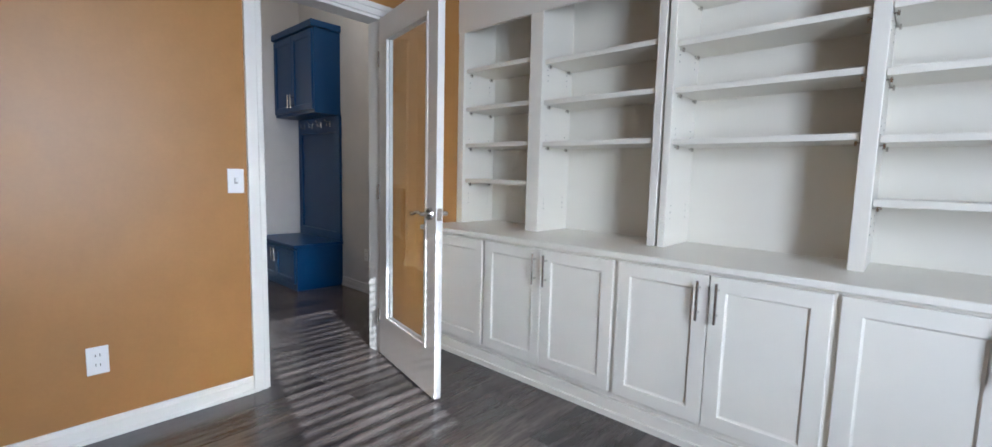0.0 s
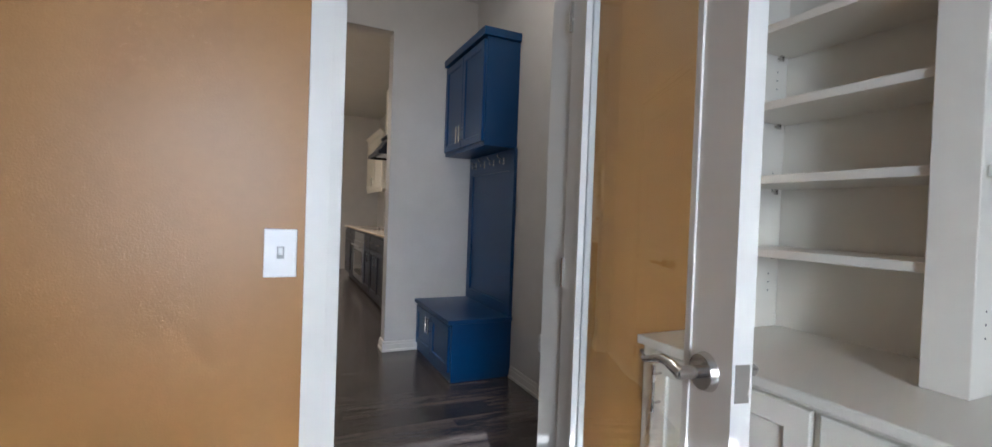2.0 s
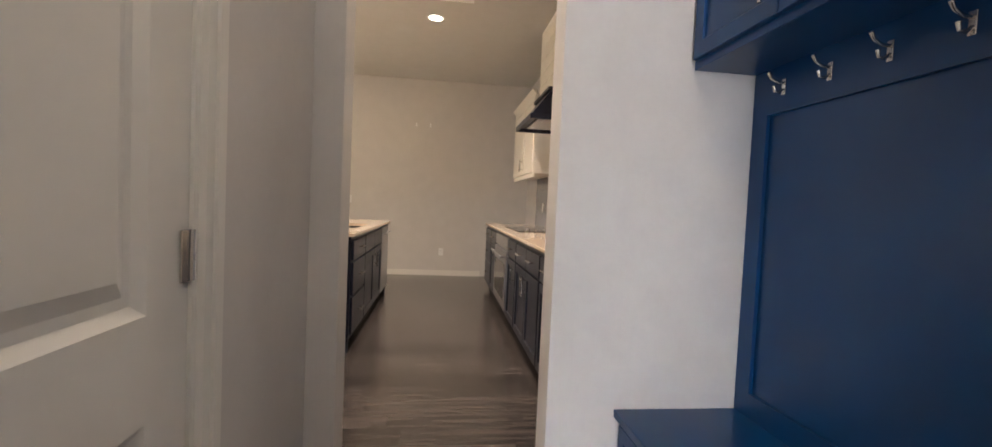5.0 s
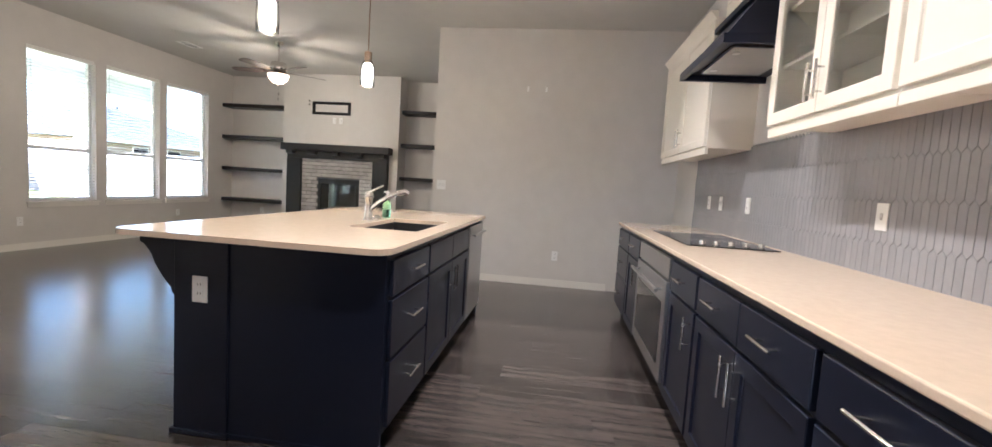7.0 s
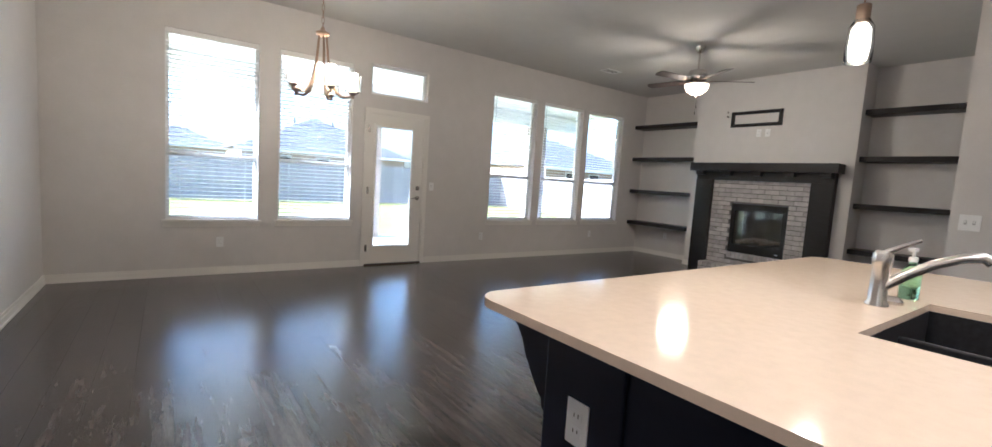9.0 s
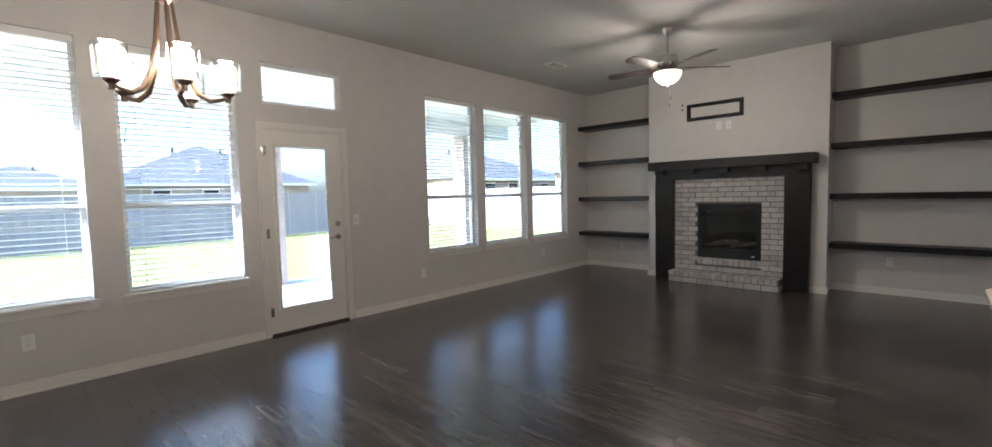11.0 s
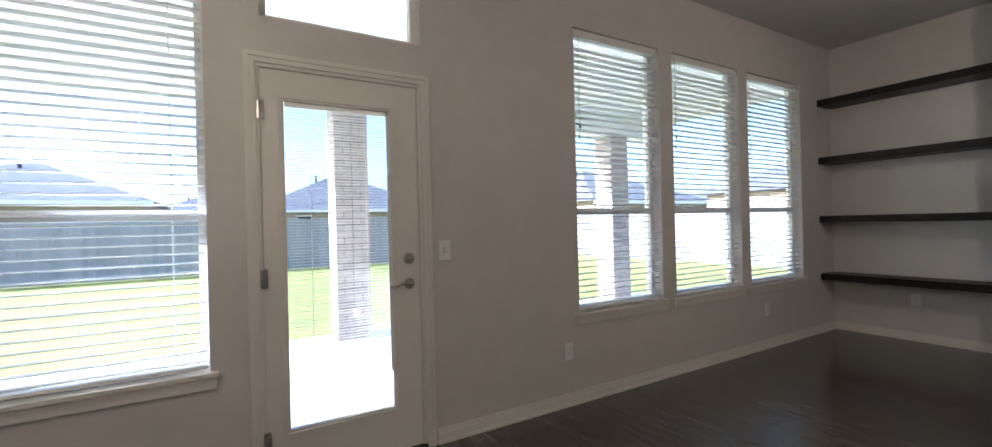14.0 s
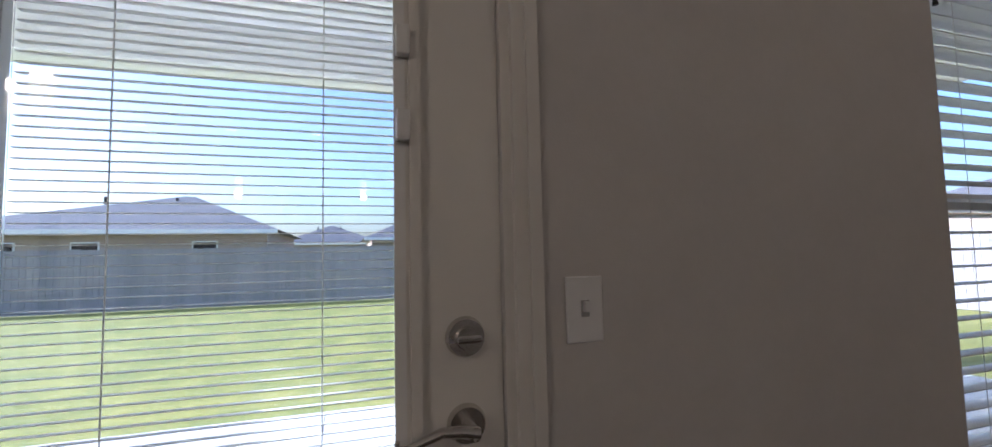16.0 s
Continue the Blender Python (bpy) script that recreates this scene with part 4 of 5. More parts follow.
def slab_with_hole(x0, x1, y0, y1, z0, z1, hole, r=0.09):
    """A counter slab with rounded corners and a rectangular cut-out."""
    bm = bmesh.new()
    hx0, hx1, hy0, hy1 = hole
    outer = []
    for cx, cy, a0 in ((x1 - r, y1 - r, 0), (x0 + r, y1 - r, 90), (x0 + r, y0 + r, 180), (x1 - r, y0 + r, 270)):
        outer.append([(cx + r * math.cos(radians(a0 + q * 15)), cy + r * math.sin(radians(a0 + q * 15))) for q in range(7)])
    inner = [(hx1, hy1), (hx0, hy1), (hx0, hy0), (hx1, hy0)]
    rows = {}
    for z in (z0, z1):
        ov_ = [[bm.verts.new((*p, z)) for p in c] for c in outer]
        iv = [bm.verts.new((*p, z)) for p in inner]
        for k in range(4):
            for p, q in zip(ov_[k], ov_[k][1:]):
                bm.faces.new((p, q, iv[k]))
            bm.faces.new((ov_[k][-1], ov_[(k + 1) % 4][0], iv[(k + 1) % 4], iv[k]))
        rows[z] = ([v for c in ov_ for v in c], iv)
    for s in (0, 1):
        a, b = rows[z0][s], rows[z1][s]
        for k in range(len(a)):
            bm.faces.new((a[k], a[(k + 1) % len(a)], b[(k + 1) % len(b)], b[k]))
    bmesh.ops.recalc_face_normals(bm, faces=bm.faces[:])
    return bm


SK = (-8.30, -7.56, 0.69, 1.09)
it = thing("countertop", (-8, 0.6, 0.89), "polished cream quartz island top with rounded corners", "countertop")
part("slab", slab_with_hole(IX0, IX1, IY0, IY1, 0.89, 0.915, SK), QUARTZ, it)
sk = thing("sink", (-7.93, 0.89, 0.66), "black composite undermount sink with two bowls", "sink")
bm = bmesh.new()
t = 0.012
for a in ((SK[0] - t, SK[0], SK[2] - t, SK[3] + t, 0.68, 0.8895), (SK[1], SK[1] + t, SK[2] - t, SK[3] + t, 0.68, 0.8895), (SK[0], SK[1], SK[2] - t, SK[2], 0.68, 0.8895), (SK[0], SK[1], SK[3], SK[3] + t, 0.68, 0.8895), (SK[0] - t, SK[1] + t, SK[2] - t, SK[3] + t, 0.66, 0.68)):
    bx(bm, *a)
part("basin", bm, GRANITE, sk)
part("divider", box(-7.96, -7.94, SK[2], SK[3], 0.68, 0.85, 0.006), GRANITE, sk)
for x in (-8.13, -7.75):
    part("drain", rod((x, 0.89, 0.68), (x, 0.89, 0.686), 0.045), STEEL, sk)
fx, fy = -8.05, 0.60
fa = thing("faucet", (fx, fy, 0.915), "brushed nickel pull-out kitchen faucet behind the sink", "faucet")
part("base", lathe([(0.034, 0.915), (0.034, 0.921), (0.027, 0.93), (0.026, 1.05), (0.029, 1.06), (0.029, 1.09), (0.02, 1.105), (0, 1.108)], fx, fy), STEEL, fa, smooth=True)
part("spout", tube([(fx, fy + 0.015, 0.985), (fx - 0.02, fy + 0.06, 1.03), (fx - 0.045, fy + 0.12, 1.075), (fx - 0.065, fy + 0.18, 1.105), (fx - 0.08, fy + 0.225, 1.115), (fx - 0.085, fy + 0.245, 1.10)], [0.018, 0.017, 0.016, 0.017, 0.019, 0.017], 14), STEEL, fa, smooth=True)
part("lever_handle", tube([(fx, fy, 1.095), (fx - 0.015, fy + 0.035, 1.12), (fx - 0.035, fy + 0.085, 1.15)], [0.011, 0.008, 0.006]), STEEL, fa, smooth=True)
sp = thing("strainer_cap", (fx - 0.02, fy + 0.07, 0.915), "small nickel cap on the island top beside the faucet", "cap")
part("cap", lathe([(0.03, 0.915), (0.03, 0.925), (0.016, 0.94), (0, 0.942)], fx - 0.10, fy + 0.02), STEEL, sp, smooth=True)
sb = thing("soap_bottle", (-8.33, 0.62, 0.915), "clear soap bottle with green liquid and a white pump", "bottle")
part("bottle", lathe([(0.028, 0.915), (0.031, 0.92), (0.031, 1.01), (0.022, 1.035), (0.012, 1.045), (0.012, 1.055)], -8.33, 0.62), SOAP, sb, smooth=True)
part("pump", bx(lathe([(0.014, 1.055), (0.014, 1.072), (0.005, 1.075), (0.005, 1.095)], -8.33, 0.62, 14), -8.34, -8.29, 0.61, 0.63, 1.095, 1.107), PLASTIC, sb)
# side counter by the kitchen entrance
sc = thing("base_cabinet", (-5.4, 0.5, 0), "navy base cabinet beside the kitchen entrance", "cabinet", "kitchen base cabinets")
part("body", bx(bx(bmesh.new(), -5.64, -5.101, 0.10, 0.93, 0.1, 0.889), -5.58, -5.101, 0.10, 0.93, 0, 0.1), NAVY, sc)
sct = thing("countertop", (-5.4, 0.5, 0.89), "cream quartz counter with a rounded corner beside the entrance", "countertop")
part("slab", slab_with_hole(-5.72, -5.104, 0.06, 1.0, 0.89, 0.915, (-5.42, -5.38, 0.5, 0.54), 0.05), QUARTZ, sct)

# ---- lamps on the ceiling ----
for px, py in ((-7.58, 0.16), (-8.95, 0.16)):
    pn = thing("pendant_lamp", (px, py, H), "lit glass pendant lamp with a bronze cap on a thin rod", "pendant lamp", "island pendants")
    part("canopy", lathe([(0, H - 0.03), (0.03, H - 0.03), (0.06, H - 0.012), (0.06, H)], px, py), BRONZE, pn, smooth=True)
    part("stem", rod((px, py, 2.26), (px, py, H - 0.03), 0.005, seg=8), BRONZE, pn)
    part("socket_cap", lathe([(0.026, 2.17), (0.032, 2.18), (0.032, 2.26), (0.012, 2.27), (0, 2.27)], px, py), BRONZE, pn, smooth=True)
    part("glass_jar", lathe([(0.058, 1.975), (0.06, 1.98), (0.062, 2.05), (0.056, 2.15), (0.036, 2.185), (0.036, 2.187), (0.033, 2.184), (0.053, 2.148), (0.059, 2.05), (0.057, 1.98), (0.058, 1.975)], px, py, caps=False), GLASS, pn, "clear glass jar", smooth=True).visible_shadow = False
    part("inner_shade", lathe([(0, 1.99), (0.04, 1.99), (0.046, 2.05), (0.042, 2.14), (0.024, 2.17)], px, py), PENDG, pn, "glowing frosted inner shade", smooth=True)
    point_lamp("pendant_light", px, py, 1.955, 3)

cx, cy = -7.13, -3.04
ch = thing("chandelier", (cx, cy, H), "five-arm bronze chandelier with lit glass cup shades", "chandelier")
part("canopy", lathe([(0, H - 0.03), (0.03, H - 0.03), (0.065, H - 0.01), (0.065, H)], cx, cy), BRONZE, ch, smooth=True)
bm = bmesh.new()
for k in range(13):
    z = 2.42 + k * 0.05
    o = 0.011
    d = Vector((o, 0, 0)) if k % 2 else Vector((0, o, 0))
    t_ = [Vector((cx, cy, z + 0.025)) + d * math.cos(a) + Vector((0, 0, 0.032 * math.sin(a))) for a in [q * math.tau / 10 for q in range(11)]]
    for p, q in zip(t_, t_[1:]):
        cyl(bm, p, q, 0.0025, seg=5)
part("chain", bm, BRONZE, ch)
part("hub", lathe([(0, 2.355), (0.03, 2.36), (0.055, 2.375), (0.055, 2.395), (0.025, 2.41), (0.012, 2.44), (0, 2.44)], cx, cy), BRONZE, ch, smooth=True)
for k in range(5):
    a = radians(20 + 72 * k)
    dx, dy = math.cos(a), math.sin(a)
    pr = [(0.03, 2.385), (0.04, 2.28), (0.052, 2.15), (0.08, 2.01), (0.12, 1.915), (0.175, 1.88), (0.23, 1.893), (0.255, 1.91)]
    arm = part("arm", tube([(cx + r * dx, cy + r * dy, z) for r, z in pr], [0.008, 0.009, 0.011, 0.014, 0.015, 0.013, 0.010, 0.008], 8), BRONZE, ch, smooth=True)
    sx, sy = cx + 0.255 * dx, cy + 0.255 * dy
    part("cup", lathe([(0, 1.875), (0.012, 1.878), (0.016, 1.905), (0.036, 1.922), (0.034, 1.93)], sx, sy, 18), BRONZE, arm, smooth=True)
    part("glass_cup", lathe([(0.035, 1.927), (0.066, 1.933), (0.068, 2.085), (0.0655, 2.085), (0.0635, 1.936), (0.034, 1.931), (0.035, 1.927)], sx, sy, 22, caps=False), GLASS, arm, "clear outer glass cup", smooth=True).visible_shadow = False
    part("shade", lathe([(0, 1.938), (0.038, 1.94), (0.046, 2.065), (0.043, 2.07), (0, 2.06)], sx, sy, 20), SHADEG, arm, "glowing frosted inner shade", smooth=True)
    point_lamp("chandelier_light", sx, sy, 2.11, 2.0)

fx, fy = -11.55, -2.36
fan = thing("ceiling_fan", (fx, fy, H), "five-blade ceiling fan with dark blades and a lit alabaster bowl", "ceiling fan")
part("canopy", lathe([(0, H - 0.075), (0.03, H - 0.075), (0.062, H - 0.02), (0.065, H)], fx, fy), STEEL, fan, smooth=True)
part("downrod", rod((fx, fy, 2.80), (fx, fy, H - 0.07), 0.012), STEEL, fan)
part("motor", lathe([(0, 2.82), (0.05, 2.815), (0.10, 2.80), (0.115, 2.76), (0.115, 2.70), (0.09, 2.66), (0, 2.65)], fx, fy), STEEL, fan, smooth=True)
part("light_collar", lathe([(0, 2.655), (0.07, 2.655), (0.145, 2.64), (0.152, 2.625), (0, 2.62)], fx, fy), BRONZE, fan, smooth=True)
part("bowl", lathe([(0.145, 2.628), (0.142, 2.60), (0.118, 2.55), (0.07, 2.512), (0, 2.50)], fx, fy), BOWLG, fan, "lit alabaster glass bowl", smooth=True)
part("finial", lathe([(0, 2.475), (0.012, 2.485), (0.018, 2.505), (0, 2.51)], fx, fy, 12), BRONZE, fan, smooth=True)
for k in range(5):
    a = radians(62 + 72 * k)
    rot = Matrix.Rotation(a, 4, "Z") @ Matrix.Rotation(radians(11), 4, "X")
    bm = bmesh.new()
    ring = [(0.17, -0.055), (0.62, -0.068), (0.66, -0.05), (0.675, 0.0), (0.66, 0.05), (0.62, 0.068), (0.17, 0.055)]
    lo = [bm.verts.new(p + (-0.003,)) for p in ring]
    hi = [bm.verts.new(p + (0.003,)) for p in ring]
    for q in range(len(ring)):
        bm.faces.new((lo[q], lo[(q + 1) % len(ring)], hi[(q + 1) % len(ring)], hi[q]))
    bm.faces.new(lo[::-1]), bm.faces.new(hi)
    bmesh.ops.transform(bm, matrix=Matrix.Translation((fx, fy, 2.675)) @ rot, verts=bm.verts[:])
    bl = part("blade", bm, FANWOOD, fan, "dark wood fan blade")
    bm = bx(bmesh.new(), 0.09, 0.23, -0.02, 0.02, -0.009, -0.003)
    bmesh.ops.transform(bm, matrix=Matrix.Translation((fx, fy, 2.675)) @ rot, verts=bm.verts[:])
    part("blade_arm", bm, BRONZE, bl)
for dx, z in ((0.07, 2.32), (0.085, 2.24)):
    bm = rod((fx + dx, fy + 0.06, z + 0.03), (fx + dx, fy + 0.06, 2.62), 0.001, seg=5)
    cyl(bm, (fx + dx, fy + 0.06, z), (fx + dx, fy + 0.06, z + 0.03), 0.006, seg=8)
    part("pull_chain", bm, BLACKM, fan)
point_lamp("fan_light", fx, fy, 2.40, 9, r=0.16)

for dx, dy in ((-6.05, 1.72), (-7.17, 1.71), (-8.30, 1.70)):
    dl = thing("downlight", (dx, dy, H), "recessed round ceiling downlight, lit", "downlight", "kitchen downlights")
    part("trim_ring", lathe([(0.065, H - 0.004), (0.088, H - 0.005), (0.09, H)], dx, dy, caps=False), PLASTIC, dl)
    part("lens", lathe([(0, H - 0.003), (0.066, H - 0.003), (0.066, H - 0.001)], dx, dy), DLIGHT, dl, "glowing warm lens")
    lm = new("downlight_beam", bpy.data.lights.new("downlight_beam", "SPOT"))
    lm.data.energy, lm.data.color, lm.data.spot_size, lm.data.spot_blend, lm.data.shadow_soft_size = 25, (1.0, 0.77, 0.53), radians(125), 0.6, 0.06
    lm.location = (dx, dy, H - 0.01)


def ceiling_vent(x, y, w, d):
    v = thing("ceiling_vent", (x, y, H), "white louvred ceiling air vent", "vent", "ceiling vents")
    bm = bmesh.new()
    for a in ((x - w, x - w + 0.02, y - d, y + d), (x + w - 0.02, x + w, y - d, y + d), (x - w + 0.02, x + w - 0.02, y - d, y - d + 0.02), (x - w + 0.02, x + w - 0.02, y + d - 0.02, y + d)):
        bx(bm, *a, H - 0.010, H)
    part("frame", bm, PLASTIC, v)
    part("backing", box(x - w + 0.02, x + w - 0.02, y - d + 0.02, y + d - 0.02, H - 0.002, H - 0.0005), SLOT, v)
    for k in range(7):
        xx = x - w + 0.03 + k * (2 * w - 0.06) / 6
        part("slat", box(xx - 0.006, xx + 0.006, y - d + 0.02, y + d - 0.02, H - 0.009, H - 0.005), PLASTIC, v)


ceiling_vent(-11.80, -4.03, 0.16, 0.09)
ceiling_vent(-7.76, 1.91, 0.09, 0.16)

# ---- fireplace ----
fp = thing("fireplace_surround", (-13.45, -2.34, 0), "espresso wood mantel and legs round a whitewashed brick fireplace", "fireplace")
part("mantel_shelf", box(-13.498, -13.27, -3.41, -1.28, 1.64, 1.77, 0.004), ESPRESSO, fp)
part("frieze", box(-13.498, -13.40, -3.345, -1.345, 1.50, 1.64, 0.003), ESPRESSO, fp)
for k in range(5):
    y = -3.25 + k * 0.455
    part("dentil", box(-13.40, -13.30, y - 0.065, y + 0.065, 1.575, 1.64, 0.003), ESPRESSO, fp)
for a, b in ((-3.345, -3.065), (-1.625, -1.345)):
    part("leg", box(-13.498, -13.385, a, b, 0, 1.50, 0.004), ESPRESSO, fp)
bk = part("brick_panel", wall_mesh("x", -13.498, -13.475, -3.065, -1.625, 0, 1.50, [FB]), MORTAR, fp, "recessed grey mortar")
brick_meshes = {}


def brick(parent, y0, y1, z0, z1, x0, x1, material):
    key = (round(y1 - y0, 3), round(z1 - z0, 3), round(x1 - x0, 3), material.name)
    if key not in brick_meshes:
        bm = box(-(x1 - x0) / 2, (x1 - x0) / 2, -(y1 - y0) / 2, (y1 - y0) / 2, -(z1 - z0) / 2, (z1 - z0) / 2, 0.003, 1)
        me = bpy.data.meshes.new("brick")
        bm.to_mesh(me)
        bm.free()
        me.materials.append(material)
        brick_meshes[key] = me
    o = new("brick", brick_meshes[key])
    o.parent = parent
    o.location = Vector(((x0 + x1) / 2 + random.uniform(-0.002, 0.002), (y0 + y1) / 2, (z0 + z1) / 2)) - base_of(parent)
    return o


YL, YR, row, bw, jt = -3.065, -1.625, 0.0715, 0.205, 0.010
zz, i = 0.165, 0
while zz < 1.49:
    z1 = min(zz + row - jt, 1.50)
    spans = [(YL, YR)]
    if zz < FB[3] and z1 > FB[2] - 0.1:
        spans = [(YL, FB[0] - 0.004), (FB[1] + 0.004, YR)]
    for s0, s1 in spans:
        y = s0 - (bw / 2 if i % 2 else 0)
        while y < s1 - 0.01:
            a, b = max(y, s0), min(y + bw - jt, s1)
            if b - a > 0.025:
                brick(fp, round(a, 3), round(b, 3), zz, z1, -13.475, -13.452, BRICKW)
            y += bw
    zz += row
    i += 1
y = FB[0]
while y < FB[1] - 0.02:
    brick(fp, y, min(y + 0.062, FB[1]), FB[2] - 0.098, FB[2] - 0.004, -13.475, -13.446, BRICKW)
    y += 0.0715
hearth = thing("hearth", (-13.36, -2.35, 0), "raised whitewashed brick hearth step on the floor", "hearth")
part("core", box(-13.47, -13.222, -3.055, -1.635, 0, 0.15), MORTAR, hearth)
y = -3.062
while y < -1.66:
    brick(hearth, y, min(y + 0.065, -1.628), 0.088, 0.158, -13.452, -13.208, BRICKW)
    y += 0.0745
y = -3.062
while y < -1.66:
    brick(hearth, y, min(y + 0.195, -1.628), 0.006, 0.076, -13.235, -13.212, BRICKW)
    y += 0.205
for yy in (-3.062, -1.651):
    brick(hearth, yy, yy + 0.023, 0.006, 0.076, -13.45, -13.245, BRICKW)
fbx = thing("gas_fireplace", (-13.5, -2.315, 0.36), "black gas fireplace insert with a glass front and logs", "fireplace insert")
y0, y1, z0, z1 = FB[0] + 0.003, FB[1] - 0.003, FB[2] + 0.003, FB[3] - 0.003
bm = bmesh.new()
for a in ((-13.85, -13.455, y0, y0 + 0.02, z0, z1), (-13.85, -13.455, y1 - 0.02, y1, z0, z1), (-13.85, -13.455, y0 + 0.02, y1 - 0.02, z0, z0 + 0.02), (-13.85, -13.455, y0 + 0.02, y1 - 0.02, z1 - 0.02, z1), (-13.85, -13.83, y0 + 0.02, y1 - 0.02, z0 + 0.02, z1 - 0.02)):
    bx(bm, *a)
part("firebox", bm, BLACKM, fbx)
bm = bmesh.new()
for a in ((y0 + 0.02, y0 + 0.055, z0 + 0.02, z1 - 0.02), (y1 - 0.055, y1 - 0.02, z0 + 0.02, z1 - 0.02), (y0 + 0.055, y1 - 0.055, z0 + 0.02, z0 + 0.13), (y0 + 0.055, y1 - 0.055, z1 - 0.10, z1 - 0.02)):
    bx(bm, -13.475, -13.458, *a)
part("front_frame", bm, BLACKM, fbx)
part("hood_strip", box(-13.462, -13.445, y0 + 0.03, y1 - 0.03, z1 - 0.105, z1 - 0.085, 0.003), BLACKM, fbx)
part("glass_front", box(-13.472, -13.468, y0 + 0.055, y1 - 0.055, z0 + 0.13, z1 - 0.10), GLASS, fbx, "dark reflective glass")
for k in range(5):
    yy = y0 + 0.16 + k * 0.12
    part("log", rod((-13.60 - 0.04 * (k % 2), yy - 0.11, 0.53 + 0.03 * (k % 3)), (-13.66 + 0.05 * (k % 2), yy + 0.1, 0.55 + 0.02 * k % 0.05), 0.03, 0.024, 9), mat("ceramic_log_%d" % k, (0.16, 0.12, 0.10), 0.9, vary=0.4, bump=0.6), fbx)
part("badge", box(-13.458, -13.456, -2.02, -1.97, 0.405, 0.415), PLASTIC, fbx)
gk = thing("gas_key_valve", (-13.45, -2.95, 0.72), "round chrome gas key valve set in the brick", "valve")
part("escutcheon", rod((-13.452, -2.95, 0.72), (-13.444, -2.95, 0.72), 0.022, 0.020, 18), STEEL, gk)
part("key_hole", rod((-13.4445, -2.95, 0.72), (-13.443, -2.95, 0.72), 0.008, seg=12), SLOT, gk)
pf = thing("picture_frame", (-13.5, -2.52, 2.345), "empty black carved frame hung on the chimney breast", "picture frame")
bm = bmesh.new()
Y0, Y1, Z0, Z1 = -2.90, -2.14, 2.345, 2.585
for o, d in ((0.0, 0.03), (0.016, 0.022), (0.034, 0.027)):
    w = 0.014
    for a in ((Y0 + o, Y0 + o + w, Z0 + o, Z1 - o), (Y1 - o - w, Y1 - o, Z0 + o, Z1 - o), (Y0 + o, Y1 - o, Z0 + o, Z0 + o + w), (Y0 + o, Y1 - o, Z1 - o - w, Z1 - o)):
        bx(bm, -13.498, -13.498 + d, *a)
for k in range(26):
    y = Y0 + 0.03 + k * (Y1 - Y0 - 0.06) / 25
    for z in (Z0 + 0.023, Z1 - 0.023):
        bmesh.ops.create_uvsphere(bm, u_segments=6, v_segments=4, radius=0.009, matrix=Matrix.Translation((-13.476, y, z)))
part("moulding", bm, BLACKM, pf)
for side, a, b in (("l", WY, BR[0]), ("r", BR[1], 0.27)):
    for z in (0.60, 1.22, 1.85, 2.47):
        fs = thing("floating_shelf", (NX, (a + b) / 2, z - 0.035), "thick espresso floating shelf across the niche", "shelf", "niche shelves")
        part("board", box(NX + 0.001, -13.62, a + 0.001, b - 0.001, z - 0.035, z + 0.035, 0.004), ESPRESSO, fs)
hk = thing("wall_anchor", (FX, 1.42, 2.38), "two small white plastic wall plugs", "wall plug")
for y in (1.40, 1.62):
    part("plug", box(FX, FX + 0.004, y - 0.012, y + 0.012, 2.36, 2.42), PLASTIC, hk)
nl = thing("wall_nail", (-13.5, -2.97, 2.56), "pair of small dark nails standing proud of the chimney breast", "nail")
for z in (2.52, 2.59):
    part("nail", rod((-13.5, -2.97, z), (-13.475, -2.97, z + 0.006), 0.009, 0.012, 10), BLACKM, nl)

# ---- outside ----
GZ = -0.14
setting("ground", box(-160, 160, -200, 160, GZ - 0.3, GZ), GRASS, "sunlit green lawn round the house", "lawn")
pv = setting("pavement", box(-14.6, -5.0, -8.35, -5.04, GZ, -0.06, 0.01), CONC, "pale concrete covered patio slab", "patio")
for x in (-11.8, -8.6):
    part("joint", box(x - 0.004, x + 0.004, -8.34, -5.05, -0.0598, -0.0585), SLOT, pv)
pr = thing("patio_roof", (-10, -6.7, 2.5), "covered patio roof with a deep white beam on brick columns", "patio roof")
part("soffit", box(-15.2, -4.6, -8.5, -5.042, 3.0, 3.08), VINYL, pr)
part("beam", box(-15.2, -4.6, -8.30, -8.0, 2.67, 3.0, 0.01), VINYL, pr)
part("roof_slab", box(-15.4, -4.4, -8.7, -5.042, 3.08, 3.32), SHINGLE, pr)
for cx_ in (-9.41, -13.82):
    col = thing("brick_column", (cx_, -8.15, -0.06), "tan brick patio column", "column", "patio columns")
    part("core", box(cx_ - 0.185, cx_ + 0.185, -8.335, -7.965, -0.06, 2.67), MORTAR, col)
    for k in range(37):
        z = -0.058 + k * 0.075
        z2 = min(z + 0.065, 2.67)
        s = 0.1 if k % 2 else 0.0
        for ya, yb in ((-7.965, -7.955), (-8.345, -8.335)):
            for xa, xb in ((cx_ - 0.195, cx_ - 0.105 + s), (cx_ - 0.095 + s, cx_ + 0.095 - 0.1 + s), (cx_ + 0.005 + s, cx_ + 0.195)):
                if ya > -8:
                    brick(col, ya, yb, z, z2, xa, xb, BRICKO)
        for xa, xb in ((cx_ - 0.195, cx_ - 0.185), (cx_ + 0.185, cx_ + 0.195)):
            brick(col, -8.335, -8.16 + s - 0.05, z, z2, xa, xb, BRICKO)
            brick(col, -8.15 + s - 0.05, -7.967, z, z2, xa, xb, BRICKO)

plate("outlet", -9.43, -7.955, 0.25, 0, 1)


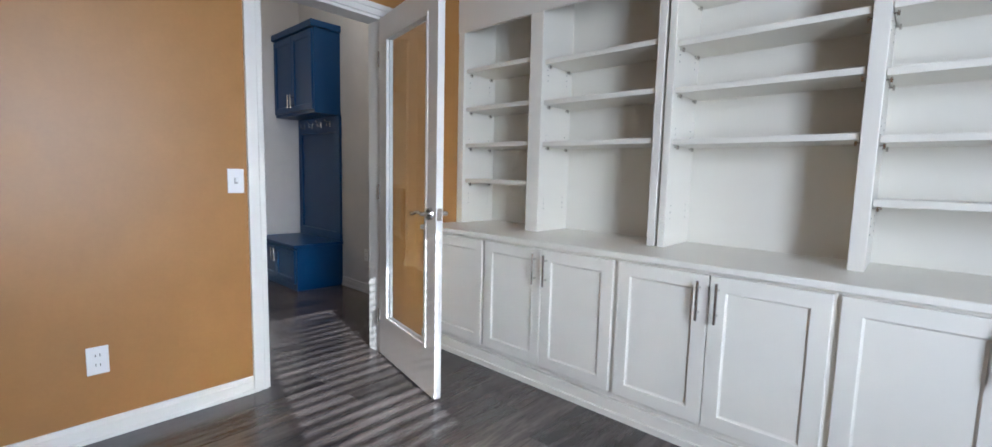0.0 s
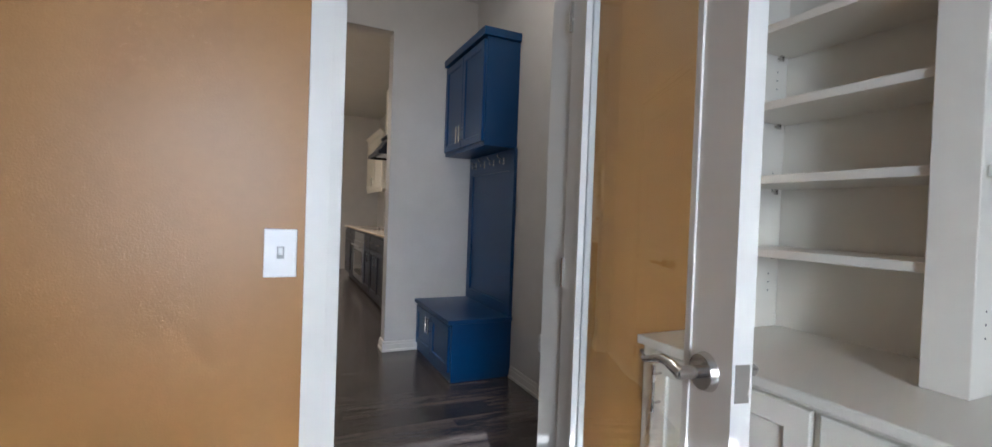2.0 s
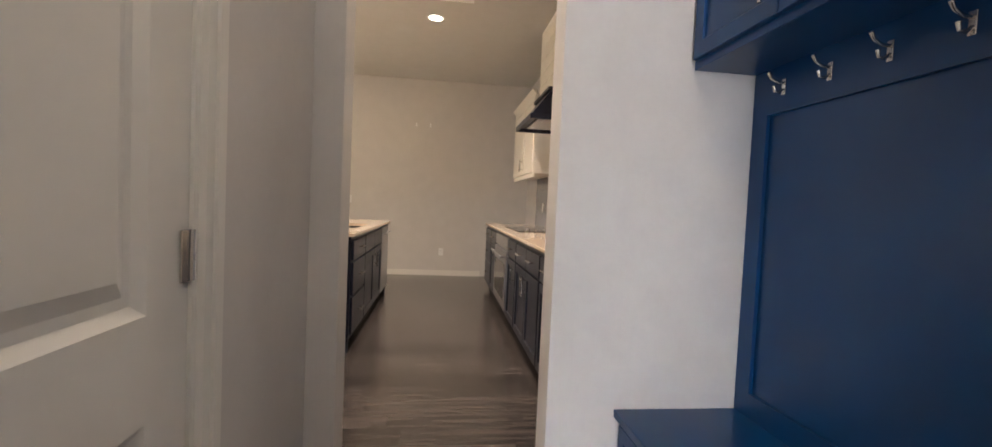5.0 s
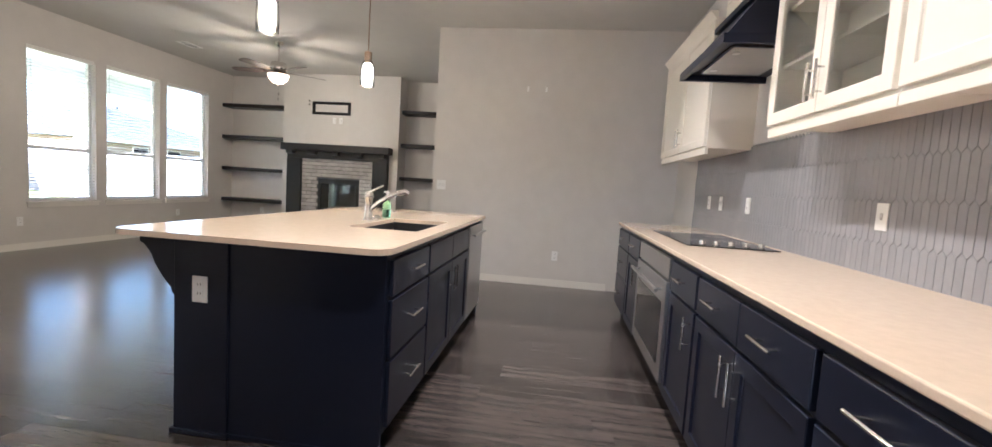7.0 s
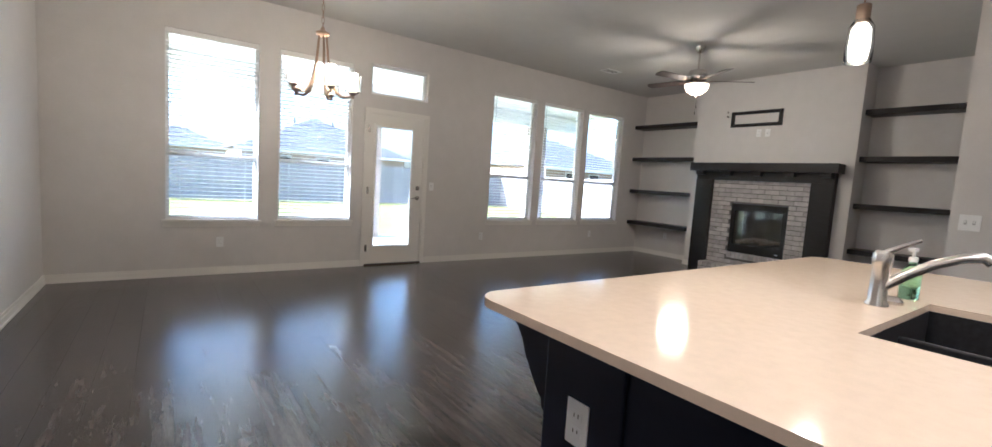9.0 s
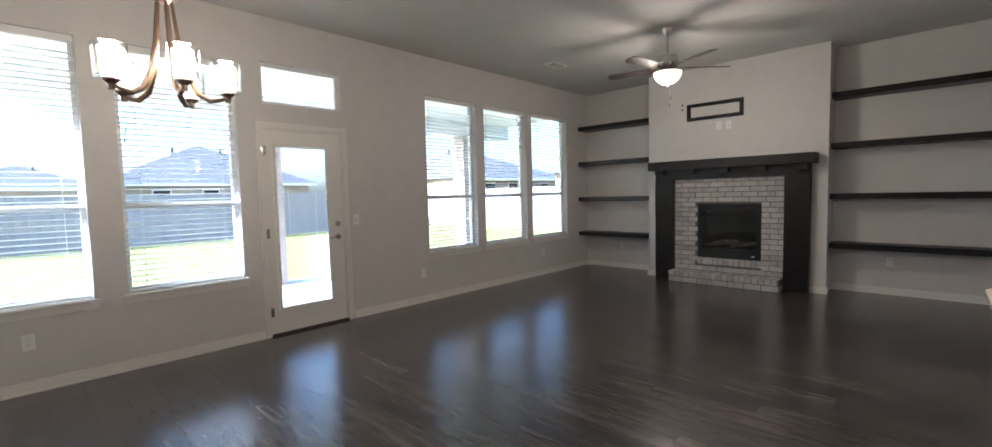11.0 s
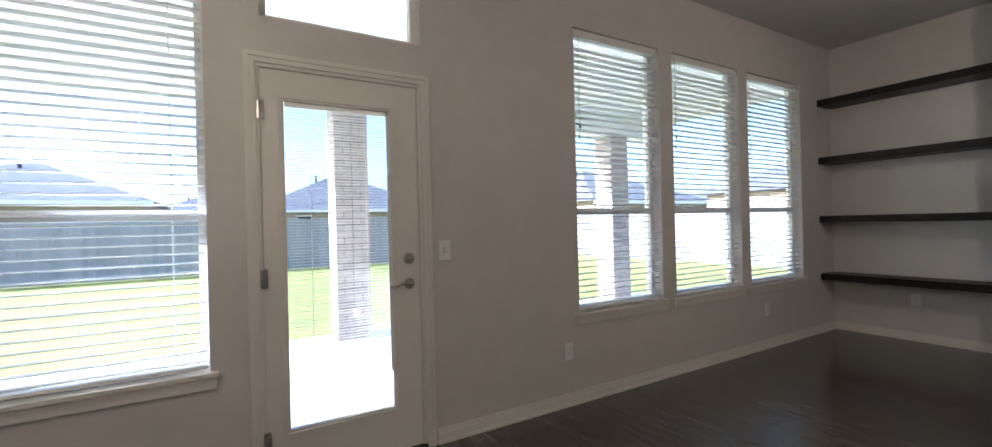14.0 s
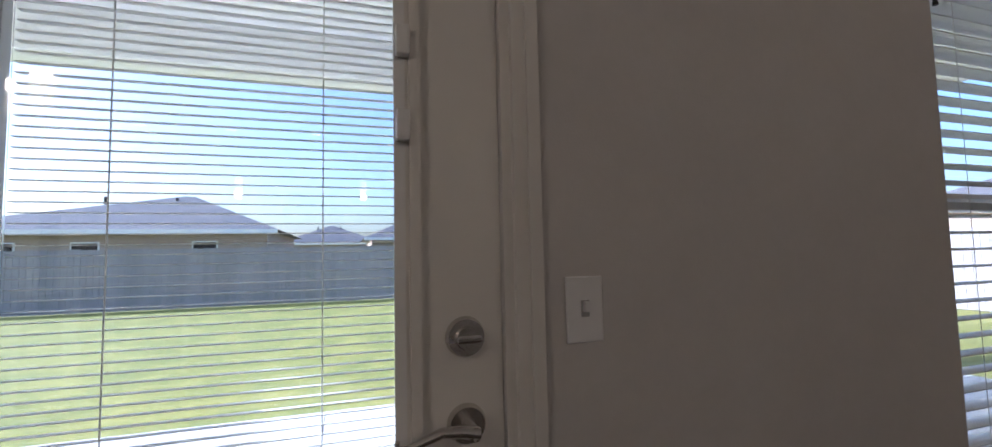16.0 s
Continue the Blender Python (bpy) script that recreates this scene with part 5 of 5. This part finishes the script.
def fence(x0, y0, x1, y1):
    th = thing("wooden_fence", ((x0 + x1) / 2, (y0 + y1) / 2, GZ), "weathered grey wooden privacy fence with pale posts", "fence")
    d = Vector((x1 - x0, y1 - y0, 0))
    n = int(d.length / 0.145)
    u = d.normalized()
    w = Vector((-u.y, u.x, 0))
    bm = bmesh.new()
    for k in range(n):
        c = Vector((x0, y0, 0)) + u * (k + 0.5) * 0.145
        h = 1.72 + random.uniform(-0.015, 0.015)
        m = Matrix.Translation((c.x, c.y, 0)) @ Matrix.Rotation(math.atan2(u.y, u.x), 4, "Z")
        s = len(bm.verts)
        bx(bm, -0.069, 0.069, -0.008, 0.008, GZ + 0.02, GZ + h)
        bm.verts.ensure_lookup_table()
        bmesh.ops.transform(bm, matrix=m, verts=bm.verts[s:])
    tagged(part("picket", bm, FENCEW, th, "grey cedar pickets"), kind="stuff")
    for k in range(int(d.length / 2.4) + 1):
        c = Vector((x0, y0, 0)) + u * k * 2.4 + w * 0.05
        part("post", box(c.x - 0.045, c.x + 0.045, c.y - 0.045, c.y + 0.045, GZ, GZ + 1.66), FENCEP, th)
    for z in (0.25, 0.85, 1.45):
        a, b = Vector((x0, y0, GZ + z)) + w * 0.03, Vector((x1, y1, GZ + z)) + w * 0.03
        part("rail", rod(a, b, 0.035, seg=4), FENCEW, th)


fence(8, -19.5, -21, -19.5)
fence(-21, -19.5, -21, -4)


def house(x, y, w, d, eave, peak, turn, lean=0.0):
    th = thing("neighbour_house", (x, y, GZ), "neighbouring brick house with a grey hip roof", "house", "neighbour houses")
    o = Vector((x, y, 0))
    part("wall", box(x - w, x + w, y - d, y + d, GZ, eave), SIDING, th)
    bm = bmesh.new()
    e_, r = 0.5, w * 0.04
    lo = [bm.verts.new(p) for p in ((x - w - e_, y - d - e_, eave), (x + w + e_, y - d - e_, eave), (x + w + e_, y + d + e_, eave), (x - w - e_, y + d + e_, eave))]
    t0, t1 = bm.verts.new((x + lean - r, y, peak)), bm.verts.new((x + lean + r, y, peak))
    for f_ in ((lo[0], lo[1], t1, t0), (lo[1], lo[2], t1), (lo[2], lo[3], t0, t1), (lo[3], lo[0], t0)):
        bm.faces.new(f_)
    bm.faces.new(lo[::-1])
    part("roof", bm, SHINGLE, th)
    part("fascia", box(x - w - e_, x + w + e_, y + d + e_ - 0.03, y + d + e_, eave - 0.18, eave), VINYL, th)
    for k in (-0.6, 0.1, 0.55):
        wd = part("window", box(x + k * w - 0.5, x + k * w + 0.5, y + d, y + d + 0.04, 1.0, 2.1), VINYL, th)
        part("pane", box(x + k * w - 0.44, x + k * w + 0.44, y + d + 0.04, y + d + 0.05, 1.06, 2.04), BLACKG, wd)
    for k in (-0.2, 0.3):
        part("roof_vent", rod((x + k * w, y + 1.0, peak - 1.2), (x + k * w, y + 1.0, peak - 0.2), 0.08, seg=8), BLACKM, th)
    th.matrix_world = Matrix.Translation((x, y, GZ)) @ Matrix.Rotation(radians(turn), 4, "Z")


house(1.0, -33, 6.2, 5.5, 2.6, 4.75, 0, -1.5)
house(-16.2, -40, 6.0, 5.0, 2.5, 5.4, 0)
house(-6.9, -62, 5.0, 4.0, 2.9, 5.1, 0)
house(-31, -28, 5.0, 6.5, 2.4, 5.0, 0)
house(-33, -10, 5.0, 6.0, 2.4, 5.0, 0)
house(14, -34, 6.0, 5.0, 2.4, 5.0, 0)
setting("wall_outer", box(-14.2, 1.7, 3.34, 3.46, GZ, H), SIDING, "outer house wall", "wall")


# ---- kitchen backsplash tiles ----
bs = setting("backsplash", box(-10.0, -5.102, BY - 0.003, BY, 0.916, UZ), GROUT, "grey picket tile backsplash with pale grout", "backsplash")
TW, TH, TP = 0.040, 0.20, 0.020
bm = bmesh.new()
w2, h2, p = TW / 2 - 0.0009, TH / 2 - 0.0009, TP
ring = [(0, -h2), (w2, -h2 + p), (w2, h2 - p), (0, h2), (-w2, h2 - p), (-w2, -h2 + p)]
f0 = [bm.verts.new((a, 0, b)) for a, b in ring]
f1 = [bm.verts.new((a, -0.006, b)) for a, b in ring]
f2 = [bm.verts.new((a * 0.93, -0.0068, b * 0.98)) for a, b in ring]
for u, v in ((f0, f1), (f1, f2)):
    for k in range(6):
        bm.faces.new((u[k], u[(k + 1) % 6], v[(k + 1) % 6], v[k]))
bm.faces.new(f2)
bmesh.ops.recalc_face_normals(bm, faces=bm.faces[:])
tile_me = bpy.data.meshes.new("tile")
bm.to_mesh(tile_me)
bm.free()
tile_me.materials.append(TILE)
spots = []
for r in range(4):
    z = 0.965 + r * (TH - TP)
    for k in range(int((10.0 - 5.11) / TW)):
        x = -5.13 - k * TW - (TW / 2 if r % 2 else 0)
        if x > -9.97:
            spots.append((x, z))
spots.sort(key=lambda s: -s[0])
for x, z in spots[:300]:
    o = new("tile", tile_me)
    o.parent = bs
    o.location = (x, BY - 0.003, z)
    o.rotation_euler = (radians(random.uniform(-0.5, 0.5)), 0, radians(random.uniform(-0.6, 0.6)))
vs, fs = [], []
src_v = [v.co[:] for v in tile_me.vertices]
src_f = [tuple(p_.vertices) for p_ in tile_me.polygons]
for x, z in spots[300:]:
    b0 = len(vs)
    vs += [(p_ + x, q + BY - 0.003, s + z) for p_, q, s in src_v]
    fs += [tuple(q + b0 for q in f_) for f_ in src_f]
me = bpy.data.meshes.new("tile_field")
me.from_pydata(vs, [], fs)
me.materials.append(TILE)
o = new("tile_field", me)
o.parent = bs
tagged(o, "grey picket tiles further along the wall", kind="stuff")

# ---- floor planks ----
floor = bpy.data.objects["floor"]
PW, PL = 0.182, 1.22
bm = bx(bmesh.new(), -PW / 2 + 0.0003, PW / 2 - 0.0003, -PL / 2 + 0.0003, PL / 2 - 0.0003, -0.004, 0.0)
bmesh.ops.bevel(bm, geom=[e for e in bm.edges if all(v.co.z > -0.001 for v in e.verts)], offset=0.0006, segments=1, affect="EDGES")
plank_me = bpy.data.meshes.new("plank")
bm.to_mesh(plank_me)
bm.free()
plank_me.materials.append(PLANK)
rest, count = [], 0
nx_ = int(16.2 / PW) + 1
for i in range(nx_):
    x = -14.1 + (i + 0.5) * PW
    off = random.uniform(0, PL)
    for j in range(-1, 8):
        y = -5.0 + off + (j + 0.5) * PL
        near = (x > -5.5 and 0.6 < y < 3.3) or (-9.6 < x < -5.0 and -5.1 < y < 3.2)
        if not (-5.6 < y < 3.9) or x > 1.8:
            continue
        inside = y - PL / 2 > -5.0 and y + PL / 2 < 3.3 and x + PW / 2 < 1.7 and (x < -5.05 or y - PL / 2 > -1.9)
        if near and inside and count < 300:
            o = new("plank", plank_me)
            o.parent = floor
            o.location = (x, y, 0)
            count += 1
        else:
            rest.append((x, y))
vs, fs = [], []
src_v = [v.co[:] for v in plank_me.vertices]
src_f = [tuple(p_.vertices) for p_ in plank_me.polygons]
for x, y in rest:
    low = -5.03 if x < -4.98 else -1.91
    if y + PL / 2 < low + 0.02:
        continue
    b0 = len(vs)
    vs += [(min(a + x, 1.71), min(max(b + y, low), 3.33), c) for a, b, c in src_v]
    fs += [tuple(q + b0 for q in f_) for f_ in src_f]
me = bpy.data.meshes.new("plank_field")
me.from_pydata(vs, [], fs)
me.materials.append(PLANKREST)
o = new("plank_field", me)
o.parent = floor
tagged(o, "dark wood-look vinyl planks", kind="stuff")
